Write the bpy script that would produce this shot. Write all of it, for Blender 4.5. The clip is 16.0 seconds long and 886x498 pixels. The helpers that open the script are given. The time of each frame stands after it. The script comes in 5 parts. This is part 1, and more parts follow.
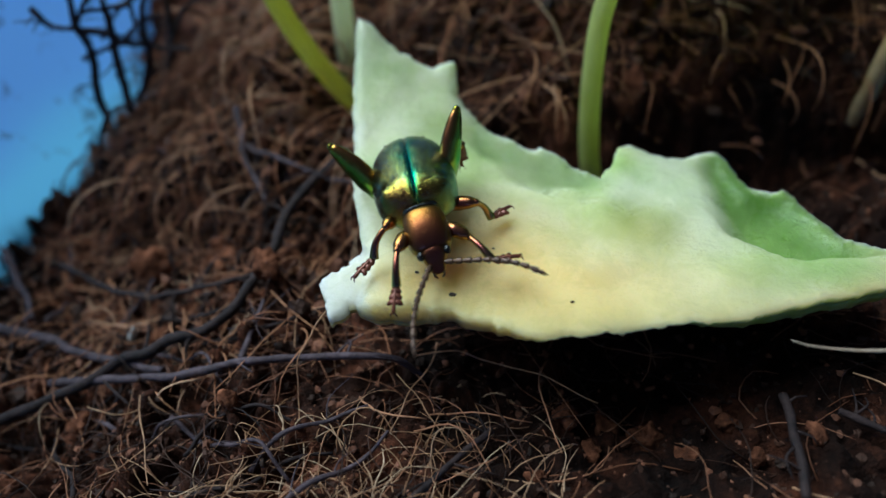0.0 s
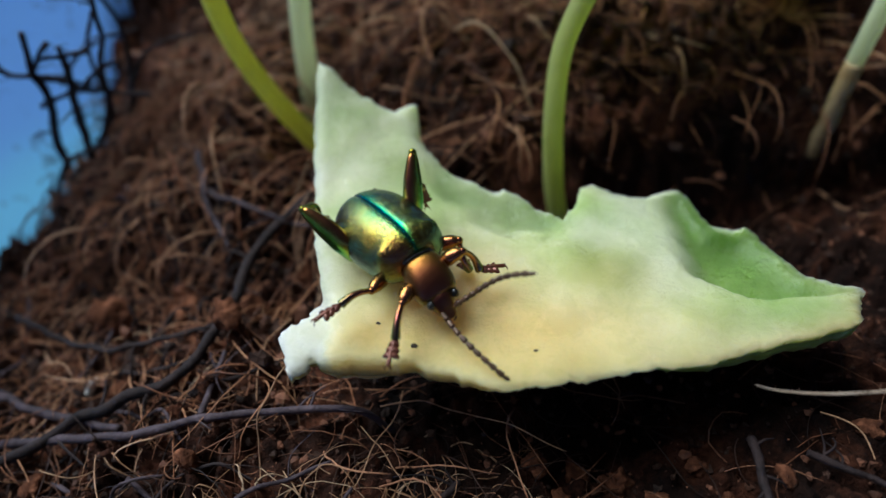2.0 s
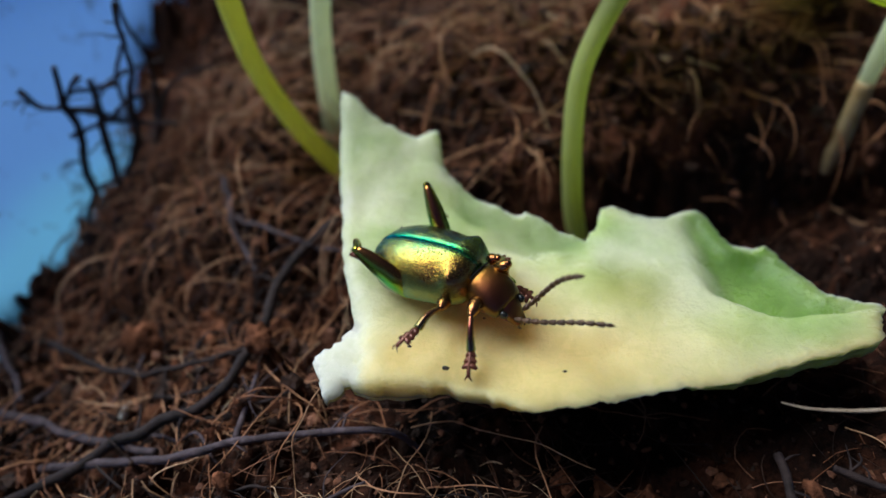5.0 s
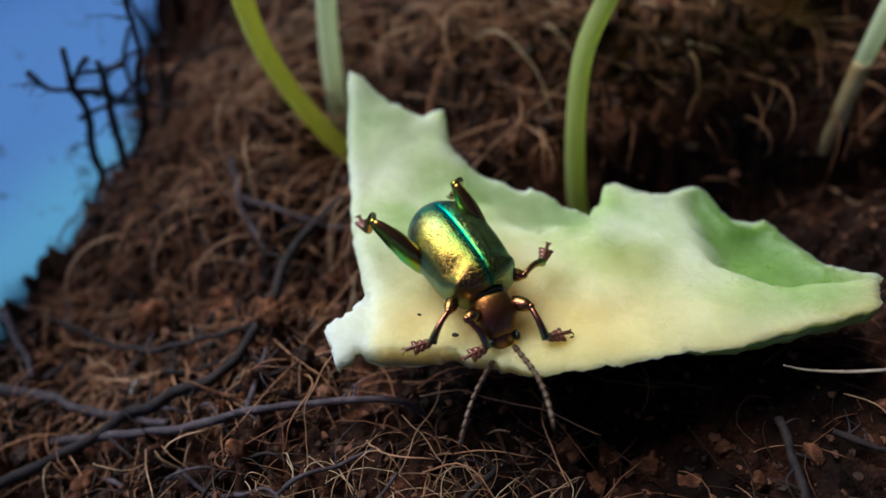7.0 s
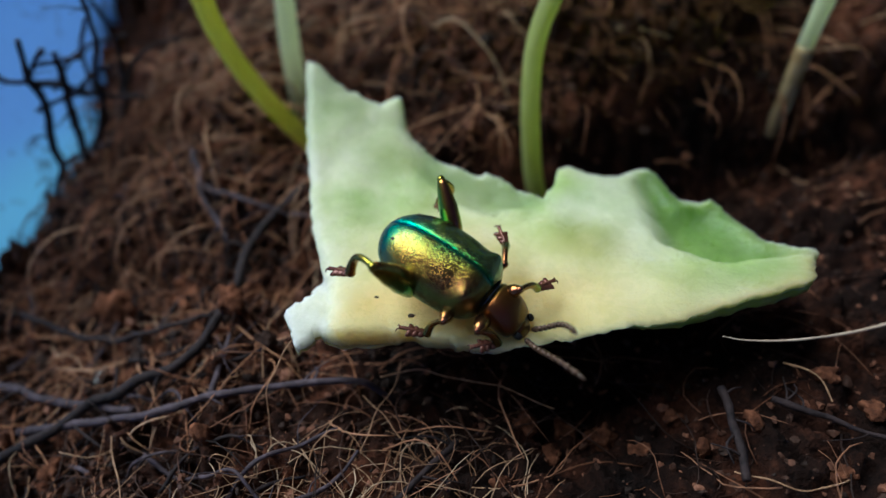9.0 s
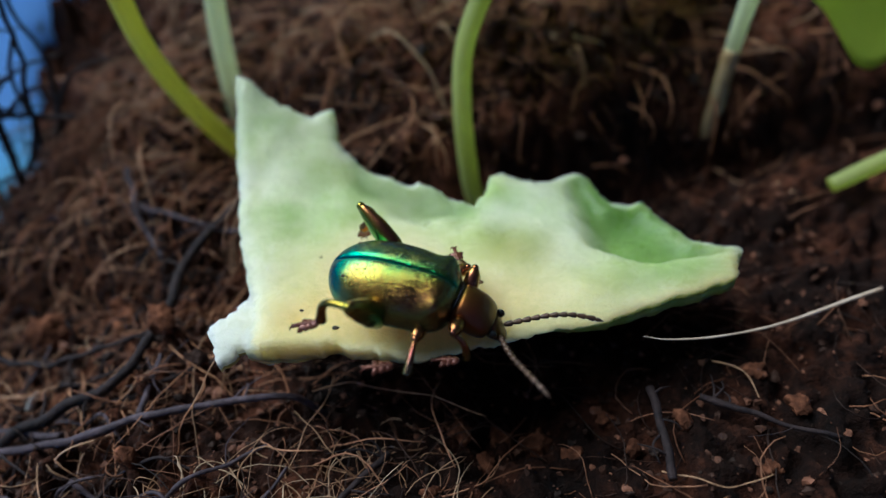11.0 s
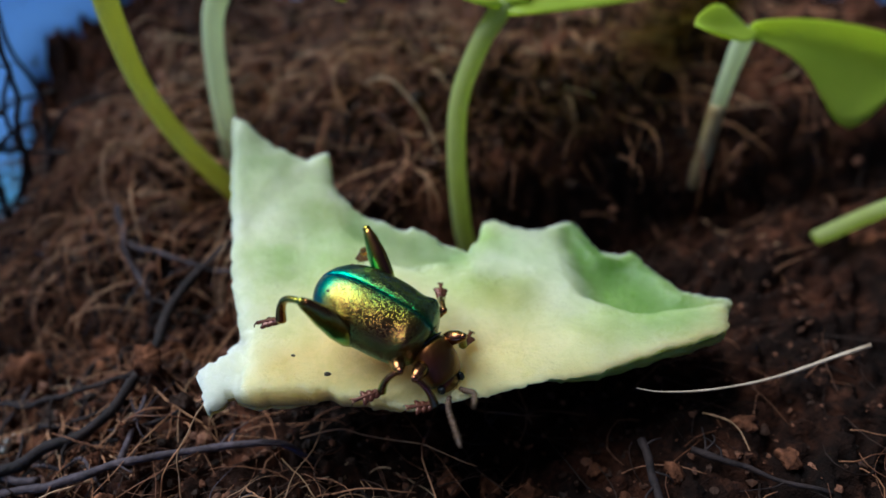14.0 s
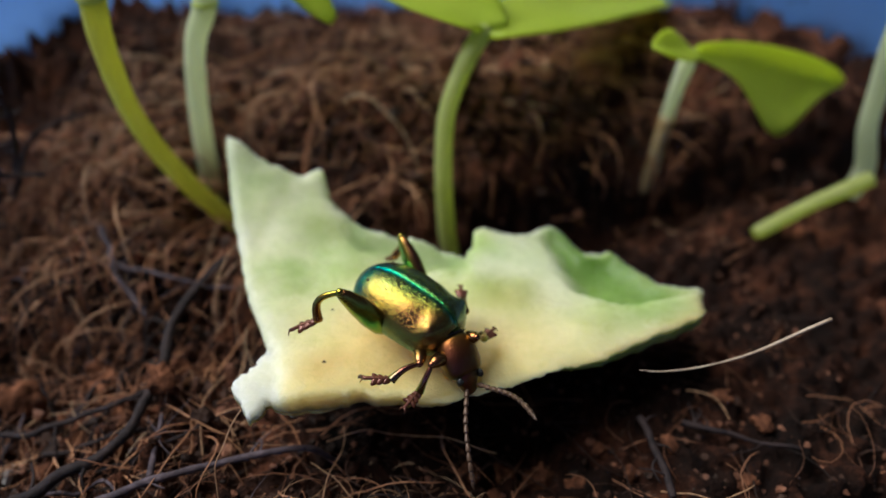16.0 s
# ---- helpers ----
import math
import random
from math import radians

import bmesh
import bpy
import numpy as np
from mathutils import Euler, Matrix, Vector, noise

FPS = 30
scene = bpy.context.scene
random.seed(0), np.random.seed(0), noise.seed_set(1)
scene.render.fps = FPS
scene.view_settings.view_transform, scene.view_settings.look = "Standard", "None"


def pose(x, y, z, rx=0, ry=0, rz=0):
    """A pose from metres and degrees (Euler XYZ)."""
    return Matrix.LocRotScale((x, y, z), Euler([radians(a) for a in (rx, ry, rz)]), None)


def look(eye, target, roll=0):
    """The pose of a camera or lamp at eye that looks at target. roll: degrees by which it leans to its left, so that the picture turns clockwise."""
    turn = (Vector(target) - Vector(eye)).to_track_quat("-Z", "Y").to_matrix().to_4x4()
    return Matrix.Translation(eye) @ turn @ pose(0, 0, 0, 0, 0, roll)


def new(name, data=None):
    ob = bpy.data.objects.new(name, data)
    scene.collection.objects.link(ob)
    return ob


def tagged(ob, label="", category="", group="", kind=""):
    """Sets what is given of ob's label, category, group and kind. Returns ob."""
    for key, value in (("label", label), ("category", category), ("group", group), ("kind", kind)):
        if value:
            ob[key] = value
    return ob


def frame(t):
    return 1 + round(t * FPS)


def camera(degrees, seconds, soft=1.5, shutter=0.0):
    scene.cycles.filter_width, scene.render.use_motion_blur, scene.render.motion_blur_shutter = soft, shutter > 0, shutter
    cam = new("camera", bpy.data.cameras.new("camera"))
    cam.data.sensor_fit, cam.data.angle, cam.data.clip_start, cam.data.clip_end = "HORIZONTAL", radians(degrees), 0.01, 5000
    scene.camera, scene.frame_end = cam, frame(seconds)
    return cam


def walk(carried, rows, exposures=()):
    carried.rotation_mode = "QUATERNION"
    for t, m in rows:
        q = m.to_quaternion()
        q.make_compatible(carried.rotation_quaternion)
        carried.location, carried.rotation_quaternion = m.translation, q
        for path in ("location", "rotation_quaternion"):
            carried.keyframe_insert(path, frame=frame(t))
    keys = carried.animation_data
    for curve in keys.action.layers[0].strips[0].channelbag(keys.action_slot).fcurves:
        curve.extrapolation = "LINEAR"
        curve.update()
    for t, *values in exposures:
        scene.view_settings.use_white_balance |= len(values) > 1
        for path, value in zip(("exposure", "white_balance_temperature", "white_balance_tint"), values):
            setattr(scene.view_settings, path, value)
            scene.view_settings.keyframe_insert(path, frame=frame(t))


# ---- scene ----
cam = camera(69.11, 16.0, soft=1.5)
cam.data.dof.use_dof, cam.data.dof.focus_distance, cam.data.dof.aperture_fstop = True, 0.081, 9.0
PATH = [
    (0.0, 0.00388, 0.00585, 0.07447, 44.01, 4.0, 0.0),
    (0.5, 0.00409, 0.00675, 0.07458, 45.33, 3.78, -0.67),
    (1.0, 0.005, 0.00751, 0.07496, 45.52, 3.8, -1.06),
    (1.5, 0.00569, 0.00846, 0.07556, 45.69, 4.08, -1.63),
    (2.0, 0.00663, 0.00878, 0.07562, 46.01, 3.87, -2.13),
    (2.5, 0.00645, 0.00956, 0.07629, 45.79, 3.81, -2.7),
    (3.0, 0.00591, 0.00944, 0.077, 46.44, 4.17, -2.42),
    (3.5, 0.00593, 0.00876, 0.07816, 46.49, 4.66, -2.38),
    (4.0, 0.00559, 0.00884, 0.07835, 47.11, 4.9, -2.31),
    (6.3, 0.00271, 0.00587, 0.07779, 47.28, 4.93, -2.42),
    (6.5, 0.0029, 0.00548, 0.07754, 47.23, 4.81, -2.63),
    (7.0, 0.00198, 0.00443, 0.07694, 47.15, 4.69, -2.72),
    (7.5, 0.00078, 0.00319, 0.07679, 46.94, 4.6, -2.72),
    (8.0, 0.00142, 0.00336, 0.07644, 46.85, 4.38, -2.65),
    (8.5, 0.00293, 0.00372, 0.07663, 46.55, 4.44, -3.38),
    (9.0, 0.00489, 0.00189, 0.07783, 46.02, 4.17, -4.95),
    (9.5, 0.00501, 0.00166, 0.0776, 45.95, 3.76, -5.7),
    (10.0, 0.00789, 0.00076, 0.07618, 46.5, 4.0, -6.69),
    (10.2, 0.00906, 0.00092, 0.07661, 46.61, 4.15, -7.05),
    (12.3, 0.01414, 0.00085, 0.07686, 47.29, 4.84, -7.69),
    (12.5, 0.01374, 0.00165, 0.07628, 47.08, 4.86, -7.74),
    (13.0, 0.01265, 0.00264, 0.07558, 46.85, 4.99, -7.57),
    (13.5, 0.00896, 0.0032, 0.07385, 45.54, 5.32, -7.21),
    (14.0, 0.01076, 0.00175, 0.07801, 50.28, 2.5, -7.96),
    (14.5, 0.00807, 0.00045, 0.07826, 50.42, 4.24, -9.26),
    (15.0, 0.00634, -0.00263, 0.07836, 50.7, 3.48, -10.84),
    (15.5, 6e-05, -0.00255, 0.08187, 51.45, 2.26, -13.41),
    (16.0, -0.00449, -0.00102, 0.08199, 51.22, -0.65, -15.66),
]
walk(cam, [(t, pose(x, y, z, rx, ry, rz)) for t, x, y, z, rx, ry, rz in PATH], [(0.0, -0.14, 5020, -6), (0.8, -0.14, 5120, -4), (2.0, -0.16, 5370, 1), (3.5, -0.14, 5570, 3), (7.0, -0.14, 5420, 2), (10.0, -0.18, 5120, -1), (13.5, -0.18, 5070, -1), (15.0, -0.14, 5570, 3), (16.0, -0.08, 5870, 5)])

# World, sun and exposure
scene.view_settings.exposure = 0.0
world = bpy.data.worlds.new("sky")
scene.world = world
world.use_nodes = True
wn = world.node_tree.nodes
sky = wn.new("ShaderNodeTexSky")
sky.sky_type, sky.sun_disc, sky.air_density, sky.dust_density = "NISHITA", False, 0.2, 6.0
SUN_EL, SUN_AZ = 55.0, -54.0   # degrees; azimuth from +y towards +x
sky.sun_elevation, sky.sun_rotation = radians(SUN_EL), radians(SUN_AZ)
world.node_tree.links.new(sky.outputs[0], wn["Background"].inputs[0])
wn["Background"].inputs[1].default_value = 0.046
sun_data = bpy.data.lights.new("sun", "SUN")
sun_data.energy, sun_data.angle, sun_data.color = 3.95, radians(48.0), (1.0, 0.95, 0.88)
sun = new("sun", sun_data)
sun_dir = Vector((math.sin(radians(SUN_AZ)) * math.cos(radians(SUN_EL)), math.cos(radians(SUN_AZ)) * math.cos(radians(SUN_EL)), math.sin(radians(SUN_EL))))
sun.matrix_world = look(sun_dir * 0.6, (0, 0, 0))

CM = 0.01


# Materials
def material(name, rough=0.6, metal=0.0, spec=0.5):
    m = bpy.data.materials.new(name)
    m.use_nodes = True
    b = m.node_tree.nodes["Principled BSDF"]
    b.inputs["Roughness"].default_value = rough
    b.inputs["Metallic"].default_value = metal
    b.inputs["Specular IOR Level"].default_value = spec
    return m, m.node_tree.nodes, m.node_tree.links, b


def noise_node(n, l, scale, detail=4.0, rough=0.6, coords="Object"):
    c = n.new("ShaderNodeTexCoord")
    t = n.new("ShaderNodeTexNoise")
    t.inputs["Scale"].default_value, t.inputs["Detail"].default_value, t.inputs["Roughness"].default_value = scale, detail, rough
    l.new(c.outputs[coords], t.inputs["Vector"])
    return t


def ramp(n, l, source, stops):
    r = n.new("ShaderNodeValToRGB")
    e = r.color_ramp.elements
    while len(e) < len(stops):
        e.new(0.5)
    for k, (p, c) in zip(e, stops):
        k.position, k.color = p, (*c, 1.0)
    l.new(source, r.inputs[0])
    return r


def bump(n, l, b, height, strength, distance):
    k = n.new("ShaderNodeBump")
    k.inputs["Strength"].default_value, k.inputs["Distance"].default_value = strength, distance
    l.new(height, k.inputs["Height"])
    l.new(k.outputs[0], b.inputs["Normal"])


def mixed(n, l, fac, a, c, kind="MIX"):
    m = n.new("ShaderNodeMix")
    m.data_type, m.blend_type = "RGBA", kind
    for socket, v in (("Factor", fac), ("A", a), ("B", c)):
        s = next(i for i in m.inputs if i.name == socket and (i.type == "RGBA" or socket == "Factor" and i.type == "VALUE"))
        if isinstance(v, (int, float)):
            s.default_value = v
        elif isinstance(v, tuple):
            s.default_value = (*v, 1.0)
        else:
            l.new(v, s)
    return next(o for o in m.outputs if o.type == "RGBA")


def soil_material():
    m, n, l, b = material("coir_soil", 0.9, 0.0, 0.15)
    t = noise_node(n, l, 90, 6, 0.7)
    r = ramp(n, l, t.outputs[0], [(0.3, (0.008, 0.005, 0.004)), (0.5, (0.045, 0.018, 0.010)), (0.68, (0.26, 0.105, 0.056))])
    t2 = noise_node(n, l, 700, 4, 0.7)
    r2 = ramp(n, l, t2.outputs[0], [(0.3, (0.35, 0.3, 0.3)), (0.7, (1.3, 1.2, 1.15))])
    col = mixed(n, l, 1.0, r.outputs[0], r2.outputs[0], "MULTIPLY")
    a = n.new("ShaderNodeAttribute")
    a.attribute_name = "shade_mask"
    # shade put into the soil colour: wet is its darkened copy
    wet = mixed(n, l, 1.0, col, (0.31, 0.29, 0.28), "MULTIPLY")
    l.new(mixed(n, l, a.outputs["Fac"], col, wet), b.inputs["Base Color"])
    bump(n, l, b, t2.outputs[0], 0.9, 0.0012)
    return m


def island_material(name, stops, rough=0.75, spec=0.3, grain=900):
    m, n, l, b = material(name, rough, 0.0, spec)
    g = n.new("ShaderNodeNewGeometry")
    r = ramp(n, l, g.outputs["Random Per Island"], stops)
    t = noise_node(n, l, grain, 3)
    r2 = ramp(n, l, t.outputs[0], [(0.3, (0.55, 0.55, 0.55)), (0.7, (1.2, 1.2, 1.2))])
    l.new(mixed(n, l, 1.0, r.outputs[0], r2.outputs[0], "MULTIPLY"), b.inputs["Base Color"])
    bump(n, l, b, t.outputs[0], 0.5, 0.0002)
    return m


def grained(name, stops, scale, rough=0.7, spec=0.3, bump_d=0.0002, metal=0.0):
    m, n, l, b = material(name, rough, metal, spec)
    t = noise_node(n, l, scale, 5)
    r = ramp(n, l, t.outputs[0], stops)
    l.new(r.outputs[0], b.inputs["Base Color"])
    t2 = noise_node(n, l, scale * 5, 3)
    bump(n, l, b, t2.outputs[0], 0.5, bump_d)
    return m


def plastic_material():
    m, n, l, b = material("blue_plastic", 0.3, 0.0, 0.4)
    t = noise_node(n, l, 25, 4)
    r = ramp(n, l, t.outputs[0], [(0.35, (0.14, 0.38, 0.86)), (0.7, (0.20, 0.45, 0.90))])
    t2 = noise_node(n, l, 160, 5, 0.75)
    dirt = ramp(n, l, t2.outputs[0], [(0.58, (1, 1, 1)), (0.70, (0.35, 0.25, 0.25))])
    t3 = noise_node(n, l, 45, 3, 0.6)
    dust = ramp(n, l, t3.outputs[0], [(0.52, (0, 0, 0)), (0.75, (0.35, 0.35, 0.35))])
    col = mixed(n, l, 1.0, r.outputs[0], dirt.outputs[0], "MULTIPLY")
    a = n.new("ShaderNodeAttribute")
    a.attribute_name = "lit_band"
    l.new(mixed(n, l, dust.outputs[0], col, (0.42, 0.33, 0.36)), b.inputs["Base Color"])
    ro = ramp(n, l, t2.outputs[0], [(0.4, (0.25, 0.25, 0.25)), (0.7, (0.6, 0.6, 0.6))])
    l.new(ro.outputs[0], b.inputs["Roughness"])
    tr = n.new("ShaderNodeBsdfTranslucent")
    # brighter film colour inside the painted streak of light
    film = mixed(n, l, a.outputs["Fac"], (0.46, 0.66, 1.0), (0.50, 0.80, 1.0))
    l.new(mixed(n, l, 1.0, film, dirt.outputs[0], "MULTIPLY"), tr.inputs[0])
    mx = n.new("ShaderNodeMixShader")
    mx.inputs[0].default_value = 0.96
    l.new(b.outputs[0], mx.inputs[1])
    l.new(tr.outputs[0], mx.inputs[2])
    l.new(mx.outputs[0], n["Material Output"].inputs[0])
    return m


def flesh_material():
    m, n, l, b = material("melon_flesh", 0.36, 0.0, 0.35)
    t = noise_node(n, l, 70, 3, 0.55)
    pale = ramp(n, l, t.outputs[0], [(0.34, (0.45, 0.57, 0.21)), (0.48, (0.62, 0.68, 0.36)), (0.62, (0.74, 0.75, 0.49))])
    a = n.new("ShaderNodeAttribute")
    a.attribute_name = "skin"
    green = ramp(n, l, t.outputs[0], [(0.3, (0.12, 0.23, 0.035)), (0.7, (0.26, 0.38, 0.10))])
    # paler watery patches, their blurred wet sheen put into the colour
    wet = noise_node(n, l, 42, 3, 0.6)
    pool = ramp(n, l, wet.outputs[0], [(0.5, (0, 0, 0)), (0.68, (0.6, 0.6, 0.6))])
    col = mixed(n, l, pool.outputs[0], pale.outputs[0], (0.80, 0.81, 0.62))
    col = mixed(n, l, a.outputs["Fac"], col, green.outputs[0])
    w = n.new("ShaderNodeAttribute")
    w.attribute_name = "ripe"
    col = mixed(n, l, w.outputs["Fac"], col, (0.86, 0.64, 0.26))
    k = n.new("ShaderNodeAttribute")
    k.attribute_name = "white"
    col = mixed(n, l, k.outputs["Fac"], col, (0.90, 0.85, 0.60))
    # wispy wet fibres of the flesh
    f = noise_node(n, l, 260, 5, 0.7)
    f.inputs["Distortion"].default_value = 0.5
    wisp = ramp(n, l, f.outputs[0], [(0.42, (0.93, 0.94, 0.90)), (0.62, (1.05, 1.04, 1.08))])
    col = mixed(n, l, 1.0, col, wisp.outputs[0], "MULTIPLY")
    l.new(col, b.inputs["Base Color"])
    gloss = ramp(n, l, f.outputs[0], [(0.42, (0.55, 0.55, 0.55)), (0.64, (0.14, 0.14, 0.14))])
    l.new(gloss.outputs[0], b.inputs["Roughness"])
    dry = n.new("ShaderNodeMapRange")
    dry.inputs["To Min"].default_value, dry.inputs["To Max"].default_value = 0.36, 0.12
    l.new(w.outputs["Fac"], dry.inputs["Value"])
    l.new(dry.outputs[0], b.inputs["Specular IOR Level"])
    b.inputs["Subsurface Weight"].default_value = 1.0
    b.inputs["Subsurface Radius"].default_value = (0.0072, 0.0070, 0.0064)
    b.inputs["Subsurface Scale"].default_value = 1.0
    t2 = noise_node(n, l, 900, 4, 0.7)
    bump(n, l, b, t2.outputs[0], 0.75, 0.0004)
    return m


def rind_material():
    """The outer skin: green towards the thick end, olive yellow where the flesh runs out."""
    m, n, l, b = material("green_rind", 0.4, 0.0, 0.5)
    t = noise_node(n, l, 120, 5)
    green = ramp(n, l, t.outputs[0], [(0.3, (0.30, 0.44, 0.05)), (0.7, (0.46, 0.58, 0.12))])
    olive = ramp(n, l, t.outputs[0], [(0.3, (0.54, 0.42, 0.08)), (0.7, (0.70, 0.56, 0.16))])
    a = n.new("ShaderNodeAttribute")
    a.attribute_name = "ripe"
    l.new(mixed(n, l, a.outputs["Fac"], green.outputs[0], olive.outputs[0]), b.inputs["Base Color"])
    b.inputs["Subsurface Weight"].default_value = 1.0
    b.inputs["Subsurface Radius"].default_value = (0.012, 0.011, 0.005)
    b.inputs["Subsurface Scale"].default_value = 0.8
    t2 = noise_node(n, l, 600, 3)
    bump(n, l, b, t2.outputs[0], 0.4, 0.0002)
    return m


def leaf_material(name, lo, hi, through_col, thin=0.55):
    m, n, l, b = material(name, 0.45, 0.0, 0.4)
    t = noise_node(n, l, 120, 4)
    r = ramp(n, l, t.outputs[0], [(0.3, lo), (0.7, hi)])
    l.new(r.outputs[0], b.inputs["Base Color"])
    tr = n.new("ShaderNodeBsdfTranslucent")
    tr.inputs[0].default_value = (*through_col, 1)
    mx = n.new("ShaderNodeMixShader")
    mx.inputs[0].default_value = thin
    l.new(b.outputs[0], mx.inputs[1])
    l.new(tr.outputs[0], mx.inputs[2])
    l.new(mx.outputs[0], n["Material Output"].inputs[0])
    return m


def shell_material(name, stops, axis_scale, rough=0.22, wrinkle=0.4, vary=0.26, film=(380.0, 40.0), share=0.6):
    """Iridescent beetle shell: metal whose hue runs over the part, under a clear film some 400 nm thick that shines green to copper."""
    m, n, l, b = material(name, rough, 1.0, 0.5)
    a = n.new("ShaderNodeAttribute")
    a.attribute_name = "hue"
    t = noise_node(n, l, axis_scale, 3)
    add = n.new("ShaderNodeMath")
    add.operation = "MULTIPLY_ADD"
    l.new(t.outputs[0], add.inputs[0])
    add.inputs[1].default_value = vary
    sub = n.new("ShaderNodeMath")
    sub.operation = "SUBTRACT"
    l.new(a.outputs["Fac"], sub.inputs[0])
    sub.inputs[1].default_value = vary / 2
    l.new(sub.outputs[0], add.inputs[2])
    r = ramp(n, l, add.outputs[0], stops)
    l.new(r.outputs[0], b.inputs["Base Color"])
    t2 = noise_node(n, l, 1500, 4, 0.65)
    t2.inputs["Distortion"].default_value = 0.8
    pits = n.new("ShaderNodeTexVoronoi")
    pits.inputs["Scale"].default_value = 4200
    l.new(n["Texture Coordinate"].outputs["Object"], pits.inputs["Vector"])
    deep = n.new("ShaderNodeMath")
    deep.operation, deep.inputs[1].default_value = "MINIMUM", 0.45
    l.new(pits.outputs["Distance"], deep.inputs[0])
    both = n.new("ShaderNodeMath")
    both.operation, both.inputs[1].default_value = "MULTIPLY_ADD", 0.4
    l.new(t2.outputs[0], both.inputs[0])
    l.new(deep.outputs[0], both.inputs[2])
    bump(n, l, b, both.outputs[0], wrinkle, 0.0003)
    f = n.new("ShaderNodeBsdfPrincipled")
    f.inputs["Base Color"].default_value = (0.008, 0.006, 0.004, 1)
    f.inputs["Roughness"].default_value = rough
    f.inputs["IOR"].default_value = 3.0
    f.inputs["Thin Film IOR"].default_value = 1.6
    thick = n.new("ShaderNodeMath")
    thick.operation, thick.inputs[1].default_value, thick.inputs[2].default_value = "MULTIPLY_ADD", film[1], film[0]
    l.new(add.outputs[0], thick.inputs[0])
    l.new(thick.outputs[0], f.inputs["Thin Film Thickness"])
    l.new(n["Bump"].outputs[0], f.inputs["Normal"])
    mx = n.new("ShaderNodeMixShader")
    mx.inputs[0].default_value = share
    l.new(b.outputs[0], mx.inputs[1])
    l.new(f.outputs[0], mx.inputs[2])
    l.new(mx.outputs[0], n["Material Output"].inputs[0])
    return m


SOIL = soil_material()
CRUMB = island_material("soil_crumb", [(0.0, (0.02, 0.01, 0.006)), (0.5, (0.06, 0.026, 0.015)), (0.85, (0.17, 0.068, 0.036)), (1.0, (0.32, 0.14, 0.08))])
FIBRE = island_material("coir_fibre", [(0.0, (0.014, 0.006, 0.004)), (0.5, (0.055, 0.022, 0.012)), (0.8, (0.24, 0.098, 0.046)), (1.0, (0.48, 0.23, 0.125))], 0.65)
PALE_FIBRE = island_material("pale_fibre", [(0.0, (0.26, 0.13, 0.06)), (0.6, (0.46, 0.26, 0.14)), (1.0, (0.62, 0.44, 0.28))], 0.55)
TAN_FIBRE = island_material("tan_fibre", [(0.0, (0.07, 0.025, 0.012)), (0.45, (0.32, 0.125, 0.056)), (0.8, (0.62, 0.30, 0.15)), (1.0, (0.74, 0.46, 0.28))], 0.6)
ROOT = grained("dark_root", [(0.3, (0.025, 0.017, 0.021)), (0.6, (0.082, 0.058, 0.068)), (0.8, (0.17, 0.13, 0.15))], 380, 0.7, 0.3, 0.0005)
TWIG = grained("black_twig", [(0.3, (0.008, 0.006, 0.007)), (0.7, (0.042, 0.027, 0.026))], 380, 0.75, 0.22, 0.0005)
STRAW = grained("dry_straw", [(0.3, (0.36, 0.26, 0.18)), (0.7, (0.58, 0.46, 0.35))], 300, 0.5, 0.4)
BARK = grained("withered_stem", [(0.3, (0.40, 0.27, 0.12)), (0.7, (0.64, 0.50, 0.28))], 220, 0.7, 0.2)
STONE = grained("red_clod", [(0.3, (0.035, 0.014, 0.009)), (0.5, (0.12, 0.047, 0.024)), (0.7, (0.30, 0.122, 0.064))], 420, 0.95, 0.1, 0.0012)
WHITE = grained("white_grain", [(0.3, (0.55, 0.53, 0.52)), (0.7, (0.82, 0.82, 0.80))], 700, 0.6, 0.4)
PLASTIC = plastic_material()
FLESH = flesh_material()
RIND = rind_material()
STEM = leaf_material("green_stem", (0.56, 0.61, 0.22), (0.74, 0.77, 0.38), (0.74, 0.81, 0.22), 0.62)
YELLOW_STEM = leaf_material("yellow_stem", (0.62, 0.62, 0.14), (0.76, 0.76, 0.28), (0.86, 0.86, 0.18), 0.62)
PALE_STEM = leaf_material("pale_stem", (0.74, 0.80, 0.55), (0.86, 0.89, 0.70), (0.92, 0.97, 0.68), 0.6)
LEAF = leaf_material("seed_leaf", (0.44, 0.56, 0.05), (0.58, 0.70, 0.09), (0.85, 0.95, 0.14), 0.55)
TABLE = grained("grey_concrete", [(0.3, (0.22, 0.21, 0.2)), (0.7, (0.36, 0.35, 0.33))], 12, 0.85, 0.2)
WING = shell_material("wing_case", [(0.0, (0.01, 0.36, 0.44)), (0.06, (0.01, 0.30, 0.15)), (0.2, (0.05, 0.30, 0.03)), (0.30, (0.20, 0.32, 0.03)), (0.42, (0.54, 0.34, 0.06)), (0.54, (0.52, 0.22, 0.08)), (0.7, (0.32, 0.11, 0.05)), (0.85, (0.14, 0.045, 0.025)), (1.0, (0.05, 0.08, 0.02))], 190, 0.24, 0.42, 0.6, (323.0, 88.0), 0.70)
COPPER = shell_material("copper_shell", [(0.0, (0.14, 0.20, 0.03)), (0.15, (0.40, 0.14, 0.03)), (0.4, (0.30, 0.075, 0.03)), (0.8, (0.16, 0.045, 0.026)), (1.0, (0.09, 0.10, 0.03))], 200, 0.36, 0.22, 0.3, (383.0, 14.0), 0.3)
